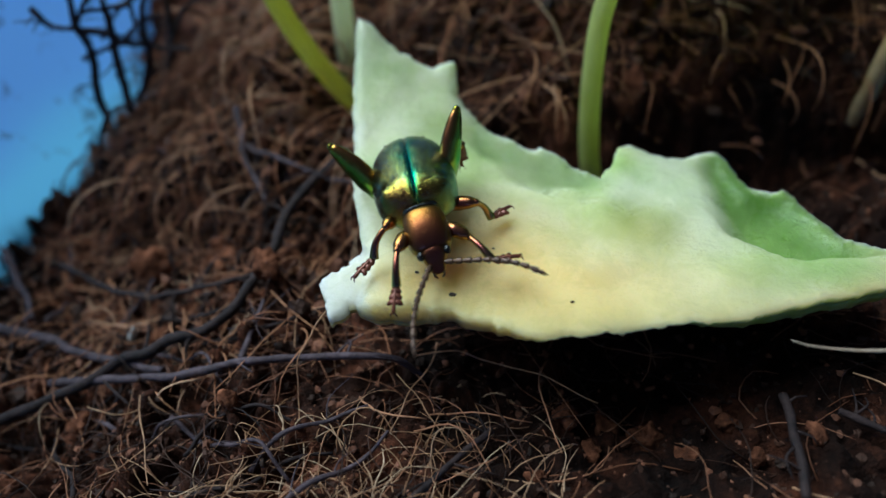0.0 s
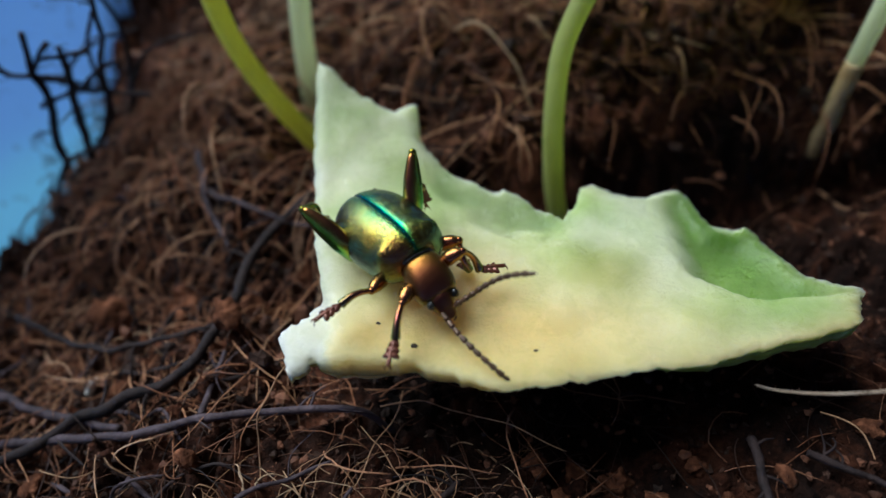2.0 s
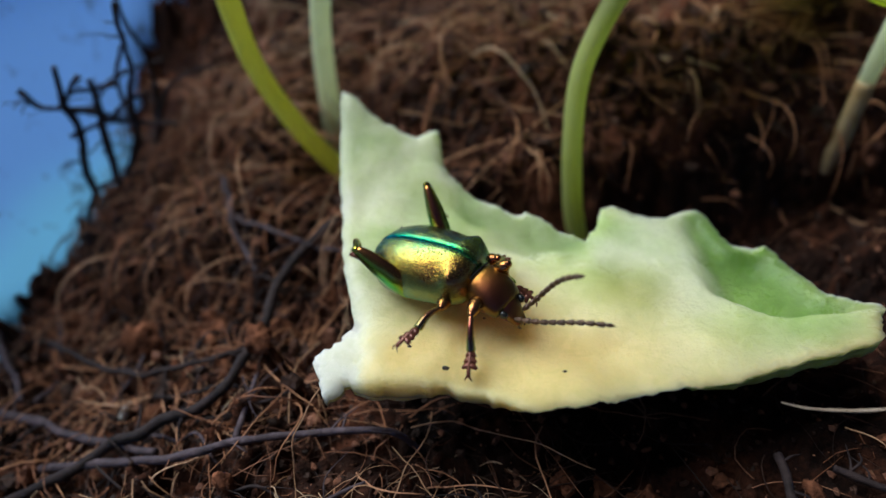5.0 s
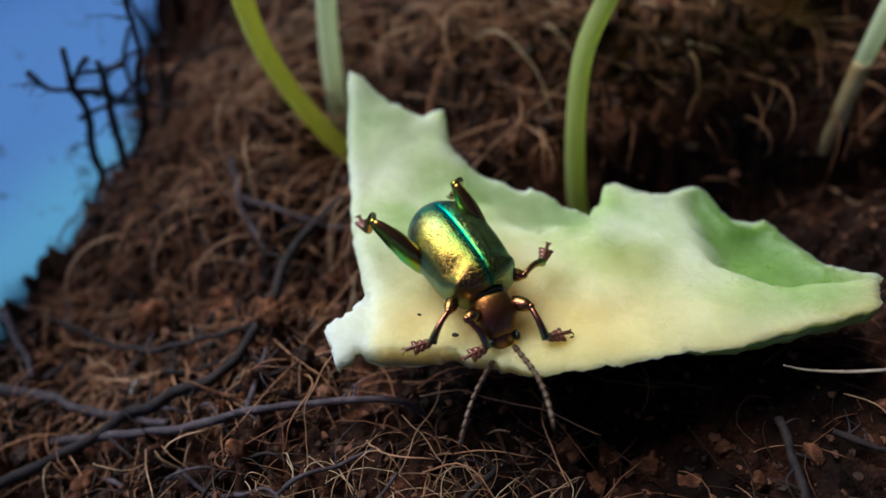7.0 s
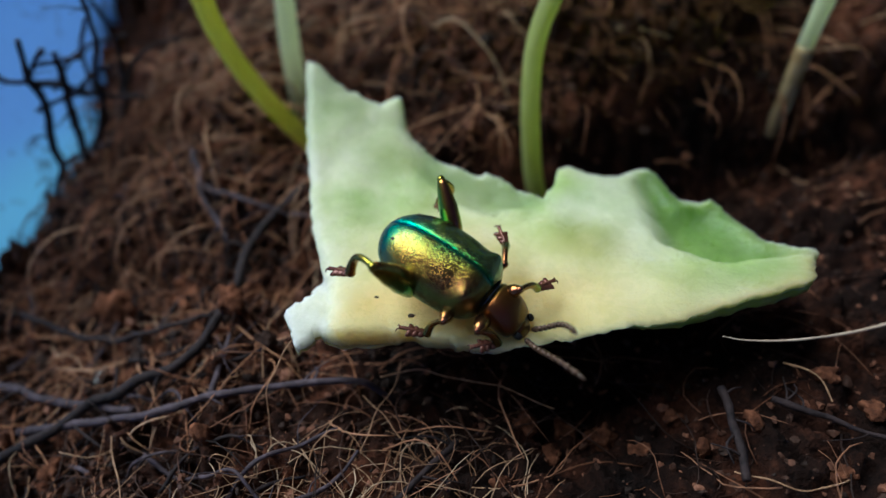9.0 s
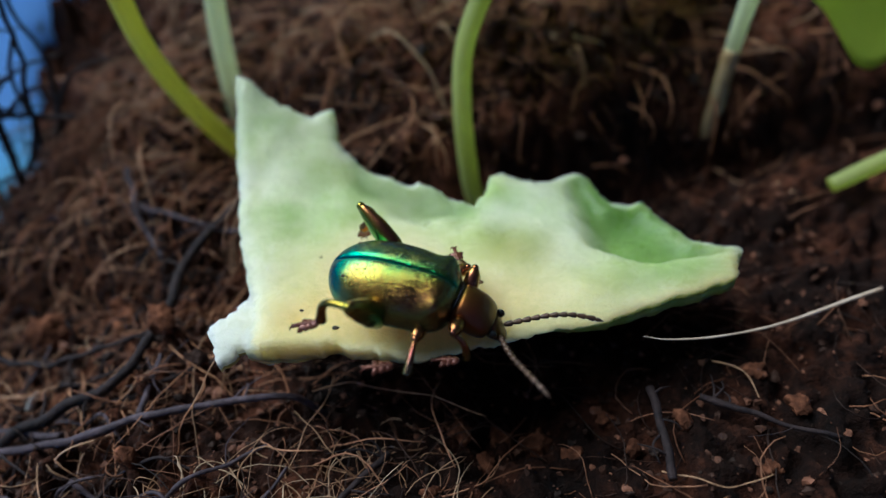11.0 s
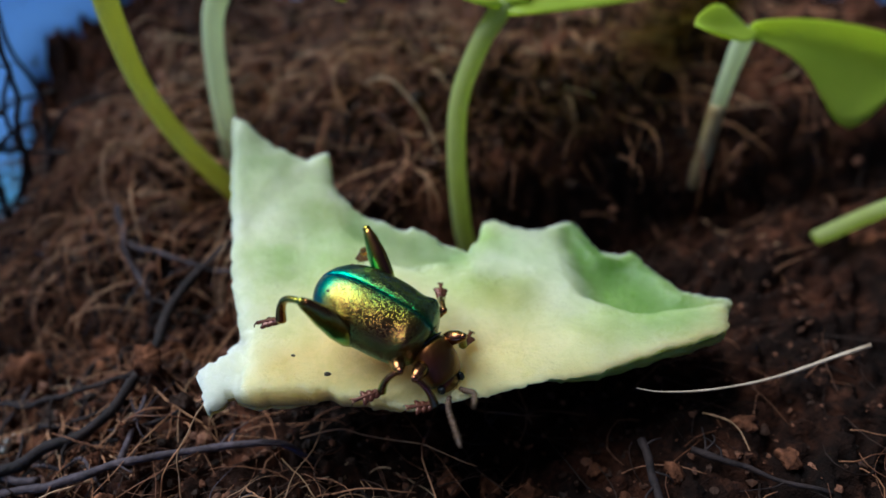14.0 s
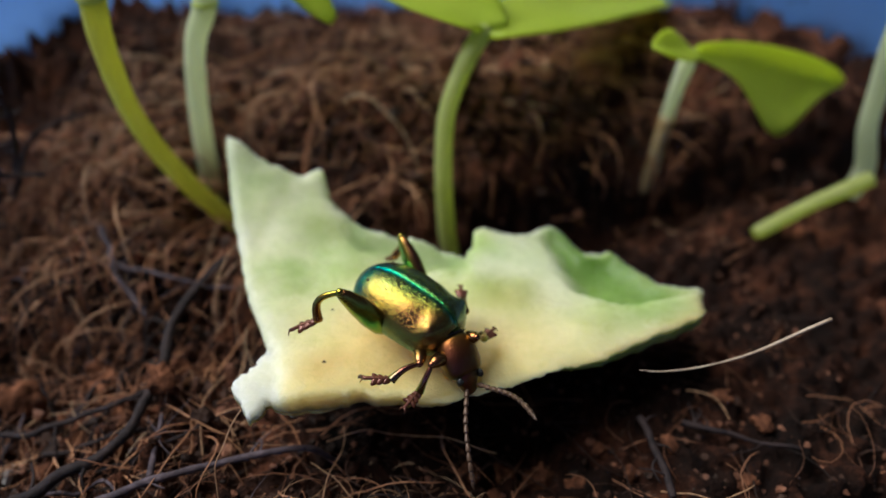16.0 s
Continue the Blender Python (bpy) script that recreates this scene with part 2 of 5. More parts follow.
BRONZE = shell_material("bronze_leg", [(0.0, (0.08, 0.36, 0.04)), (0.25, (0.40, 0.38, 0.04)), (0.5, (0.46, 0.20, 0.05)), (0.75, (0.32, 0.10, 0.05)), (1.0, (0.10, 0.26, 0.04))], 250, 0.26, 0.1, 0.26, (374.0, 44.0), 0.42)
TARSUS = grained("tarsal_pad", [(0.3, (0.08, 0.024, 0.016)), (0.7, (0.22, 0.08, 0.05))], 900, 0.26, 0.5, 0.00005, 0.35)
FEELER = grained("feeler", [(0.3, (0.045, 0.025, 0.016)), (0.7, (0.14, 0.08, 0.05))], 900, 0.36, 0.5, 0.00005, 0.3)
EYE = grained("eye", [(0.3, (0.008, 0.008, 0.008)), (0.7, (0.02, 0.02, 0.02))], 900, 0.15, 0.6)
SPOT = grained("dark_spot", [(0.3, (0.03, 0.02, 0.015)), (0.7, (0.07, 0.05, 0.03))], 900, 0.6, 0.3)


# Mesh tools. Lengths inside are centimetres.
def mesh_object(name, verts, faces, mat, parent=None, label="", smooth=True, attrs=None):
    me = bpy.data.meshes.new(name)
    me.from_pydata((np.asarray(verts, float) * CM).tolist(), [], faces)
    me.materials.append(mat)
    if smooth:
        me.polygons.foreach_set("use_smooth", [True] * len(me.polygons))
    for key, values in (attrs or {}).items():
        at = me.attributes.new(key, "FLOAT", "POINT")
        at.data.foreach_set("value", np.asarray(values, np.float32))
    me.update()
    ob = new(name, me)
    if parent:
        ob.parent = parent
    if label:
        ob["label"] = label
    return ob


def thing(name, label, category, at=(0, 0, 0), group="", kind=""):
    ob = new(name)
    ob.location = Vector(at) * CM
    return tagged(ob, label, category, group, kind)


def spline(points, count):
    """A smooth line through points (Catmull-Rom), as count places."""
    p = np.asarray(points, float)
    p = np.vstack([2 * p[0] - p[1], p, 2 * p[-1] - p[-2]])
    n = len(p) - 3
    out = []
    for u in np.linspace(0, n, count):
        i = min(int(u), n - 1)
        t = u - i
        a, b, c, d = p[i : i + 4]
        out.append(0.5 * (2 * b + (c - a) * t + (2 * a - 5 * b + 4 * c - d) * t**2 + (3 * b - a - 3 * c + d) * t**3))
    return np.array(out)


def tube(line, radii, sides, flat=1.0):
    """Verts and faces of a closed tube along a line."""
    line = np.asarray(line, float)
    tang = np.gradient(line, axis=0)
    tang /= np.linalg.norm(tang, axis=1)[:, None] + 1e-9
    ref = np.array([0.0, 0.0, 1.0]) if abs(tang[0][2]) < 0.9 else np.array([1.0, 0.0, 0.0])
    verts, faces = [], []
    u = np.cross(tang[0], ref)
    for p, t, r in zip(line, tang, radii):
        u = u - t * (u @ t)
        u /= np.linalg.norm(u) + 1e-9
        w = np.cross(t, u)
        for k in range(sides):
            a = 2 * math.pi * k / sides
            verts.append(p + r * (math.cos(a) * u + flat * math.sin(a) * w))
    for i in range(len(line) - 1):
        for k in range(sides):
            a, b = i * sides + k, i * sides + (k + 1) % sides
            faces.append((a, b, b + sides, a + sides))
    faces.append(tuple(range(sides))[::-1])
    faces.append(tuple(len(verts) - sides + k for k in range(sides)))
    return verts, faces


def joined(pieces):
    verts, faces = [], []
    for v, f in pieces:
        o = len(verts)
        verts.extend(v)
        faces.extend(tuple(i + o for i in face) for face in f)
    return verts, faces


def ball(centre, size, rows=8, cols=12):
    cx, cy, cz = centre
    sx, sy, sz = size
    verts, faces = [], []
    for i in range(rows + 1):
        a = math.pi * i / rows
        for k in range(cols):
            b = 2 * math.pi * k / cols
            verts.append((cx + sx * math.cos(a), cy + sy * math.sin(a) * math.cos(b), cz + sz * math.sin(a) * math.sin(b)))
    for i in range(rows):
        for k in range(cols):
            p, q = i * cols + k, i * cols + (k + 1) % cols
            faces.append((p, q, q + cols, p + cols))
    return verts, faces


def step_up(a, b, v):
    q = min(1.0, max(0.0, (v - a) / (b - a)))
    return q * q * (3 - 2 * q)


def hollow(x, y):
    """1 along the hollow behind the melon rind, 0 away from it."""
    back = float(np.interp(x, (-2.0, 0.2, 1.2, 2.3, 4.1, 5.5, 6.5), (11.7, 11.0, 9.8, 9.2, 9.5, 7.8, 7.2)))
    return math.exp(-(((y - back) / 0.75) ** 2)) * step_up(-2.2, -1.2, x) * step_up(7.5, 6.0, x)


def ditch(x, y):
    """1 along the ditch at the foot of the bank, between the rind and the seedlings."""
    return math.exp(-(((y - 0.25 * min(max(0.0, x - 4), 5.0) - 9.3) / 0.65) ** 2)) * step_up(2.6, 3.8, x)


def soil_height(x, y):
    """The height of the soil, without its crumbs."""
    yy = y - 0.25 * min(max(0.0, x - 4), 5.0)
    z = 1.35 * step_up(8.9, 10.4, yy) + 0.6 * step_up(10.4, 12.5, yy) + 0.04 * max(0.0, yy - 12.5) - 0.2 * max(0.0, y - 16.0)
    z -= 1.9 * math.exp(-((x + 1.6) ** 2 / 0.9 + (y - 11.5) ** 2 / 1.5)) + 0.75 * hollow(x, y)
    d, s = max(0.0, -x - 2.8), step_up(9, 12, y)
    z -= 0.5 * math.exp(-(((x - 1.9) / 2.0) ** 2) - ((y - 4.9) / 0.75) ** 2)
    z -= 0.3 * math.exp(-((yy - 8.6) / 0.5) ** 2) * step_up(-1.0, 0.5, x) + 0.6 * ditch(x, y)
    z += 0.8 * step_up(15.0, 18.0, y) * step_up(2.0, -4.0, x)
    z += step_up(-5.6, -7.0, x) * (0.4 * math.exp(-(((y - 11.7) / 0.9) ** 2)) - 0.4 * math.exp(-(((y - 9.9) / 0.6) ** 2)))
    return z - min(0.3 * d, 0.95) * (1 - s) - 0.57 * d * s * (1 - step_up(12.6, 16.4, y))


VOIDS = ((-3.9, 9.9, 0.42), (-4.95, 9.75, 0.3), (-2.9, 10.9, 0.75), (-2.35, 10.2, 0.7), (-2.4, 9.0, 0.6), (-2.1, 7.9, 0.5), (-2.3, 12.0, 0.6), (-4.4, 11.6, 0.4), (-5.6, 9.1, 0.3), (-3.6, 8.5, 0.3), (-3.4, 12.9, 0.5), (-1.2, 13.4, 0.6))


def void(x, y):
    """1 in the dark gaps of the matted bank, 0 away from them."""
    if x > 0.5 or y < 6.5 or y > 15:
        return 0.0
    n = noise.noise(Vector((x * 0.9 - y * 0.5, y * 1.3 + x * 0.7, 4.0)))
    holes = max(math.exp(-((x - a) ** 2 + (y - b) ** 2) / r ** 2) for a, b, r in VOIDS)
    return min(1.0, holes + 0.8 * step_up(0.12, 0.45, n) * step_up(8.0, 9.0, y) * step_up(0.5, -1.0, x))


def soil_top(x, y):
    v = Vector((x, y, 0))
    z = soil_height(x, y) - 0.12 - 0.55 * void(x, y)
    rough = 1.0 + 0.9 * max(step_up(8.5, 10.5, y), 1.2 * step_up(-1.2, -2.4, x), 0.6 * step_up(5.0, 6.5, x))
    z += 0.22 * noise.noise(v * 0.7) + 0.2 * rough * noise.noise(v * 1.9) + 0.25 * rough * noise.noise(v * 4.3) + 0.09 * noise.noise(v * 9.1)
    return z


def soil_shade(x, y):
    """Painted shade on the soil: uneven round the melon, beyond its thick end, along the ditch."""
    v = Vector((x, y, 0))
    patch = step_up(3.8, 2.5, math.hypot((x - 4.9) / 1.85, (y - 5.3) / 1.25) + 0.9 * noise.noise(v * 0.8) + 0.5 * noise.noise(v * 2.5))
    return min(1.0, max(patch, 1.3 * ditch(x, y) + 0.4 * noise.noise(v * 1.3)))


# The setting
def build_ground():
    v, f = [], []
    for k, r in enumerate((0, 60, 400, 4000, 100000)):
        for a in range(32):
            v.append((5 + r * math.cos(a * math.pi / 16), 5 + r * math.sin(a * math.pi / 16), -6.5))
        if k:
            f += [((k - 1) * 32 + a, (k - 1) * 32 + (a + 1) % 32, k * 32 + (a + 1) % 32, k * 32 + a) for a in range(32)]
    tagged(mesh_object("ground", v, f, TABLE, smooth=False), "grey concrete ground under the blue tub", "ground", kind="structure")


TUB_X, TUB_Y, TUB_R = 3.2, 7.0, 12.0
TUB_WALL = [(-2.4, -6.0), (-0.9, -3.0), (-0.35, -1.6), (-0.1, -1.0), (0.0, -0.6), (0.12, -0.2), (0.32, 0.3), (0.48, 0.65), (0.65, 1.0), (0.88, 1.5), (1.1, 2.0), (1.5, 3.0), (2.0, 4.2)]


def tub_ring(grow, z, count=120):
    """The round tub's outline at one height."""
    return [(TUB_X + (TUB_R + grow) * math.cos(2 * math.pi * k / count), TUB_Y + (TUB_R + grow) * math.sin(2 * math.pi * k / count), z) for k in range(count)]


def build_tub():
    tub = thing("plastic_tub", "blue plastic tub filled with brown coir soil, specked with dirt", "tub")
    inner = TUB_WALL
    rings = [tub_ring(g, z) for g, z in inner] + [tub_ring(g + 0.42, z) for g, z in inner[:0:-1]] + [tub_ring(-3.0, -6.4)]
    v = [p for r in rings for p in r]
    n = len(rings[0])
    f = [(i * n + k, i * n + (k + 1) % n, (i + 1) * n + (k + 1) % n, (i + 1) * n + k) for i in range(len(rings) - 1) for k in range(n)]
    f += [tuple(range(n)), tuple(len(v) - n + k for k in range(n))]
    # a streak of light painted on the wall: an uneven brighter band by the soil
    lit_band = [step_up(0.75, -0.15, z + 0.5 * noise.noise(Vector((x, y, z)) * 0.35)) for x, y, z in v]
    mesh_object("wall", v, f, PLASTIC, tub, attrs={"lit_band": lit_band})
    rings = [tub_ring(g, z) for g, z in ((2.0, 4.215), (2.05, 4.45), (2.7, 4.55), (2.8, 4.4), (2.75, 3.9), (2.6, 3.9), (2.6, 4.21), (2.0, 4.21))]
    v = [p for r in rings for p in r]
    f = [(i * n + k, i * n + (k + 1) % n, (i + 1) * n + (k + 1) % n, (i + 1) * n + k) for i in range(len(rings) - 1) for k in range(n)]
    mesh_object("rim", v, f, PLASTIC, tub, "rolled blue plastic rim")


def build_soil():
    xs = np.concatenate([np.arange(-9.0, 9, 0.07), np.arange(9, 16.8, 0.14)])
    ys = np.concatenate([np.arange(-5.2, 2.4, 0.3), np.arange(2.4, 13, 0.07), np.arange(13, 20.6, 0.14)])
    v = [(x, y, soil_top(x, y)) for y in ys for x in xs]
    zs, gs = [z for _, z in TUB_WALL], [g for g, _ in TUB_WALL]
    room = [math.hypot(x - TUB_X, y - TUB_Y) < TUB_R + 0.34 + np.interp(z, zs, gs) for x, y, z in v]
    n = len(xs)
    f = [(j * n + i, j * n + i + 1, (j + 1) * n + i + 1, (j + 1) * n + i) for j in range(len(ys) - 1) for i in range(n - 1)]
    f = [q for q in f if all(room[k] for k in q)]
    used = sorted({k for q in f for k in q})
    at = {k: i for i, k in enumerate(used)}
    # where the soil colour is darkened to stand for shade
    shade_mask = [soil_shade(*v[k][:2]) for k in used]
    tagged(mesh_object("soil", [v[k] for k in used], [tuple(at[k] for k in q) for q in f], SOIL, attrs={"shade_mask": shade_mask}), "dark brown coir soil, loose and crumbly", "soil", kind="structure")


build_ground()
build_tub()
build_soil()


# The melon rind
RIM = [(-1.33, 10.54), (-0.74, 10.10), (-0.16, 9.80), (0.20, 9.93), (0.24, 9.33), (0.66, 8.71), (1.21, 8.38), (1.52, 8.38), (2.04, 7.96), (2.27, 7.84), (2.58, 8.38), (2.76, 8.56),
       (3.47, 8.31), (4.11, 8.45), (4.43, 7.66), (4.89, 7.66), (5.12, 6.97), (5.49, 6.46), (5.84, 6.37), (5.71, 6.04), (5.49, 5.69), (4.95, 5.50), (4.19, 5.32), (3.39, 5.12),
       (2.65, 5.04), (1.79, 4.93), (1.17, 4.87), (0.65, 5.10), (-0.09, 5.36), (-0.85, 5.45), (-1.20, 5.50), (-1.35, 5.24), (-1.50, 5.56), (-1.58, 5.87), (-1.32, 6.02), (-1.19, 6.30), (-1.08, 6.48), (-1.28, 7.45), (-1.38, 9.09)]


def rind_top(x, y):
    q = y - 7
    z = 1.509 - 0.085 * x + 0.01 * q + 0.073 * max(0.0, q) ** 2 - 0.025 * x * q
    return z


def build_melon():
    melon = thing("melon_rind", "torn piece of pale green melon rind lying on soil", "melon rind")
    pts = []
    n = len(RIM)
    for i in range(n):
        a, b, c, d = (np.array(RIM[(i + k) % n]) for k in (-1, 0, 1, 2))
        steps = max(2, int(np.linalg.norm(c - b) / 0.05))
        for s in range(steps):
            t = s / steps
            p = 0.5 * (2 * b + (c - a) * t * 0.5 + (6 * c - 6 * b - 2 * 0.5 * (c - a) - (d - b) * 0.5) * t**2 + (-4 * c + 4 * b + (c - a) * 0.5 + (d - b) * 0.5) * t**3)
            pts.append(p)
    rim = np.array(pts)
    jag = np.array([[noise.noise(Vector((p[0] * 5, p[1] * 5, 3))) + 0.6 * noise.noise(Vector((p[0] * 14, p[1] * 14, 3))), noise.noise(Vector((p[0] * 5, p[1] * 5, 9))) + 0.6 * noise.noise(Vector((p[0] * 14, p[1] * 14, 9)))] for p in rim])
    rim = rim + jag * np.where((rim[:, 0] < -0.85) & (rim[:, 1] < 6.3), 0.10, np.where(rim[:, 0] < -1.0, 0.03, np.where(rim[:, 0] > 5.3, 0.09, 0.055)))[:, None]
    rim[:, 1] += 0.02 * np.clip((5.75 - rim[:, 1]) / 0.2, 0, 1) * np.clip((rim[:, 0] + 0.9) / 0.4, 0, 1)
    rim[:, 1] += 0.06 * ((rim[:, 0] < -1.0) & (rim[:, 1] < 6.2))
    m = len(rim)

    def edge_gap(x, y):
        return np.sqrt(((rim - (x, y)) ** 2).sum(1).min())

    def inside(x, y):
        a, b = rim, np.roll(rim, -1, axis=0)
        cross = ((a[:, 1] > y) != (b[:, 1] > y)) & (x < (b[:, 0] - a[:, 0]) * (y - a[:, 1]) / (b[:, 1] - a[:, 1] + 1e-12) + a[:, 0])
        return cross.sum() % 2 == 1

    grid = []
    for j, y in enumerate(np.arange(4.1, 11, 0.085)):
        for x in np.arange(-1.6, 6.1, 0.098) + 0.049 * (j % 2):
            if inside(x, y) and edge_gap(x, y) > 0.06:
                grid.append((x, y))
    from mathutils import geometry
    verts2, _, tris, *_ = geometry.delaunay_2d_cdt([Vector(p) for p in rim.tolist() + grid], [], [list(range(m))], 1, 1e-5)
    xy = np.array([(p.x, p.y) for p in verts2])
    tris = [tuple(t) for t in tris]
    gap = np.array([edge_gap(*p) for p in xy])
    top, low, skin, ripe, white, share = [], [], [], [], [], []
    for (x, y), g in zip(xy, gap):
        v = Vector((x, y, 0))
        near = math.exp(-g / 0.07)
        z = rind_top(x, y) + 0.06 * noise.noise(v * 1.6) + 0.012 * noise.noise(v * 4) + 0.005 * noise.noise(v * 11) - 0.05 * near * step_up(5.4, 6.4, y)
        # where the flesh is eaten down to the green skin, along the torn far edges
        w = 0.12 * noise.noise(v * 2.3)
        line = 6.25 + 0.8 * max(0.0, 4.5 - x) ** 1.6
        east = step_up(-0.12, 0.16, y - line + w) * step_up(3.55, 4.15, x + w)
        west = step_up(-0.25, 0.3, y - 7.5 - 0.7 * (1.5 - x) * (x < 1.5) - 0.5 * max(0.0, x - 1.9) + 2 * w) * step_up(0.15, 0.7, x + w) * step_up(2.6, 2.1, x)
        tip = 0.55 * step_up(9.4, 10.3, y + 2 * w - 0.5 * x)
        z -= (0.30 * east + 0.18 * west) * (1 - math.exp(-g / 0.22))
        spots = max(0.0, 1 - math.hypot(x - 2.68, y - 6.8) / 0.75) + 0.8 * max(0.0, 1 - math.hypot(x + 0.1, y - 8.7) / 0.6)
        z += 0.05 * spots
        flap = step_up(-0.93, -1.0, x + 0.3 * w) * step_up(6.5, 6.4, y)
        z -= 0.09 * flap
        top.append((x, y, z))
        # last term: greener flesh to the right, its dimmer light also put into colour
        skin.append(min(1.0, max(east, 0.6 * west, 0.8 * tip, 0.68 * min(1, spots * 1.5), 0.3 * math.exp(-g / 0.12) * (y > 6.5), 0.5 * step_up(2.0, 5.4, x))))
        front = step_up(6.4, 5.7, y) * step_up(-1.15, -0.8, x)
        ripe.append(min(1.0, 0.68 * step_up(7.9, 5.4, y) * step_up(4.8, 1.2, x) * step_up(-1.25, -0.6, x) + 0.6 * math.exp(-(((x - 0.65) / 0.75) ** 2) - ((y - 6.3) / 1.0) ** 2) + 0.35 * math.exp(-(((x + 0.1) / 0.8) ** 2) - ((y - 5.4) / 0.3) ** 2) + 0.25 * step_up(5.0, 6.5, x) + 0.15 * spots))
        white.append(max(flap, 0.4 * step_up(-0.4, -1.2, x + 2 * w) * step_up(9.4, 8.4, y)))
        d = 0.2 + 0.75 * (1 - math.exp(-g / 0.8)) + (0.11 * step_up(2.0, 4.0, x) + 0.2 * step_up(1.4, 0.4, x) - 0.05 * step_up(0.8, 1.4, x) * step_up(3.2, 2.4, x)) * front * math.exp(-g / 0.3)
        edge = front * math.exp(-g / 0.14)
        # yellower front lip: light coming through the thin edge, painted in
        ripe[-1] = min(1.0, ripe[-1] + 0.75 * edge + 0.3 * front * step_up(4.5, 2.0, x))
        tuck = front * step_up(-0.5, 0.3, x) * (1 - 0.8 * step_up(2.2, 4.4, x))
        low.append((x, y + 0.2 * tuck * math.exp(-g / 0.4), max(z - d, min(z - 0.14, soil_height(x, y)))))
        share.append(0.8 + front * (0.08 - 0.42 * step_up(1.4, 3.2, x)))

    def solid(name, upper, lower, mat, label, attrs, beneath=None):
        k = len(upper)
        faces = list(tris) + [tuple(i + k for i in t[::-1]) for t in tris]
        edges = {}
        for t in tris:
            for a, b in zip(t, t[1:] + t[:1]):
                edges[(a, b)] = 1
        faces += [(b, a, a + k, b + k) for a, b in edges if (b, a) not in edges]
        return mesh_object(name, upper + lower, faces, mat, melon, label, attrs={key: val + (beneath or attrs)[key] for key, val in attrs.items()})

    split = [(x, y + 0.5 * (yl - y), zt - q * (zt - zl)) for (x, y, zt), (_, yl, zl), q in zip(top, low, share)]
    # lower edge takes the skin's green; its left part is darkened as painted shade
    solid("flesh", top, split, FLESH, "pale wet melon flesh", {"skin": skin, "ripe": ripe, "white": white},
          {"skin": [0.6 + 0.4 * step_up(0.9, 2.4, x) for x, _, _ in top], "ripe": [0.6 - 0.52 * step_up(0.9, 3.0, x) for x, _, _ in top], "white": [w if w > 0.5 else 0.0 for w in white]})
    # a torn scrap hanging under the front edge
    v, f = ball((0, 0, 0), (0.09, 0.08, 0.13), 10, 12)
    v = [(p[0] * (1 + 0.4 * noise.noise(Vector(p) * 9)) - 0.86, p[1] * (1 + 0.4 * noise.noise(Vector(p) * 7)) + 5.62, p[2] + 1.06) for p in v]
    mesh_object("scrap", v, f, FLESH, melon, "pale torn scrap of flesh", attrs={"skin": [0.1] * len(v), "ripe": [0.1] * len(v), "white": [0.5] * len(v)})
    under = [(x, y, z - 0.001) for x, y, z in split]
    solid("skin", under, [(x, y, z - 0.01) for x, y, z in low], RIND, "smooth green outer skin", {"ripe": [step_up(2.8, 0.6, x) for x, _, _ in under]})
    return melon


melon = build_melon()


# Seedlings
def stem(name, points, r0, r1, mat, parent, label="", sides=14):
    line = spline(points, 40)
    radii = np.linspace(r0, r1, 40) * (1 + 0.05 * np.sin(np.linspace(0, 9, 40)))
    v, f = tube(line, radii, sides)
    return mesh_object(name, v, f, mat, parent, label)


def blade_leaf(name, base, tip, width, up, mat, parent, droop=0.3, fold=0.25, label="", lop=1.0):
    """A thick oval seed leaf from base to tip, with a shallow fold along its middle."""
    base, tip, up = np.array(base, float), np.array(tip, float), np.array(up, float)
    axis = tip - base
    length = np.linalg.norm(axis)
    axis /= length
    side = np.cross(up, axis)
    side /= np.linalg.norm(side)
    up = np.cross(axis, side)
    rows, cols = 26, 14
    verts = []
    for layer in (0.05, -0.05):
        for i in range(rows):
            u = i / (rows - 1)
            w = width * 0.5 * max(0.02, (math.sin(math.pi * min(1.0, u * 0.93 + 0.05)) ** 0.55))
            hang = 1.0 if lop == 1.0 else 0.22 + 0.85 * math.exp(-(((u - 0.56) / 0.24) ** 2))
            for k in range(cols):
                s = 2 * k / (cols - 1) - 1
                p = base + axis * length * u + side * w * s * (lop if s > 0 else hang)
                h = fold * w * abs(s) ** 1.5 - droop * length * u * u + 0.04 * math.sin(7 * u + 2 * s)
                verts.append(p + up * (h + layer * (1 - 0.8 * abs(s) ** 4) * (1 - 0.7 * u**6)))
    n = rows * cols
    faces = []
    for i in range(rows - 1):
        for k in range(cols - 1):
            a = i * cols + k
            faces.append((a, a + 1, a + 1 + cols, a + cols))
            faces.append((n + a, n + a + cols, n + a + 1 + cols, n + a + 1))
    ring = list(range(cols)) + [i * cols + cols - 1 for i in range(1, rows)] + [(rows - 1) * cols + k for k in range(cols - 2, -1, -1)] + [i * cols for i in range(rows - 2, 0, -1)]
    for a, b in zip(ring, ring[1:] + ring[:1]):
        faces.append((b, a, a + n, b + n))
    return mesh_object(name, verts, faces, mat, parent, label)


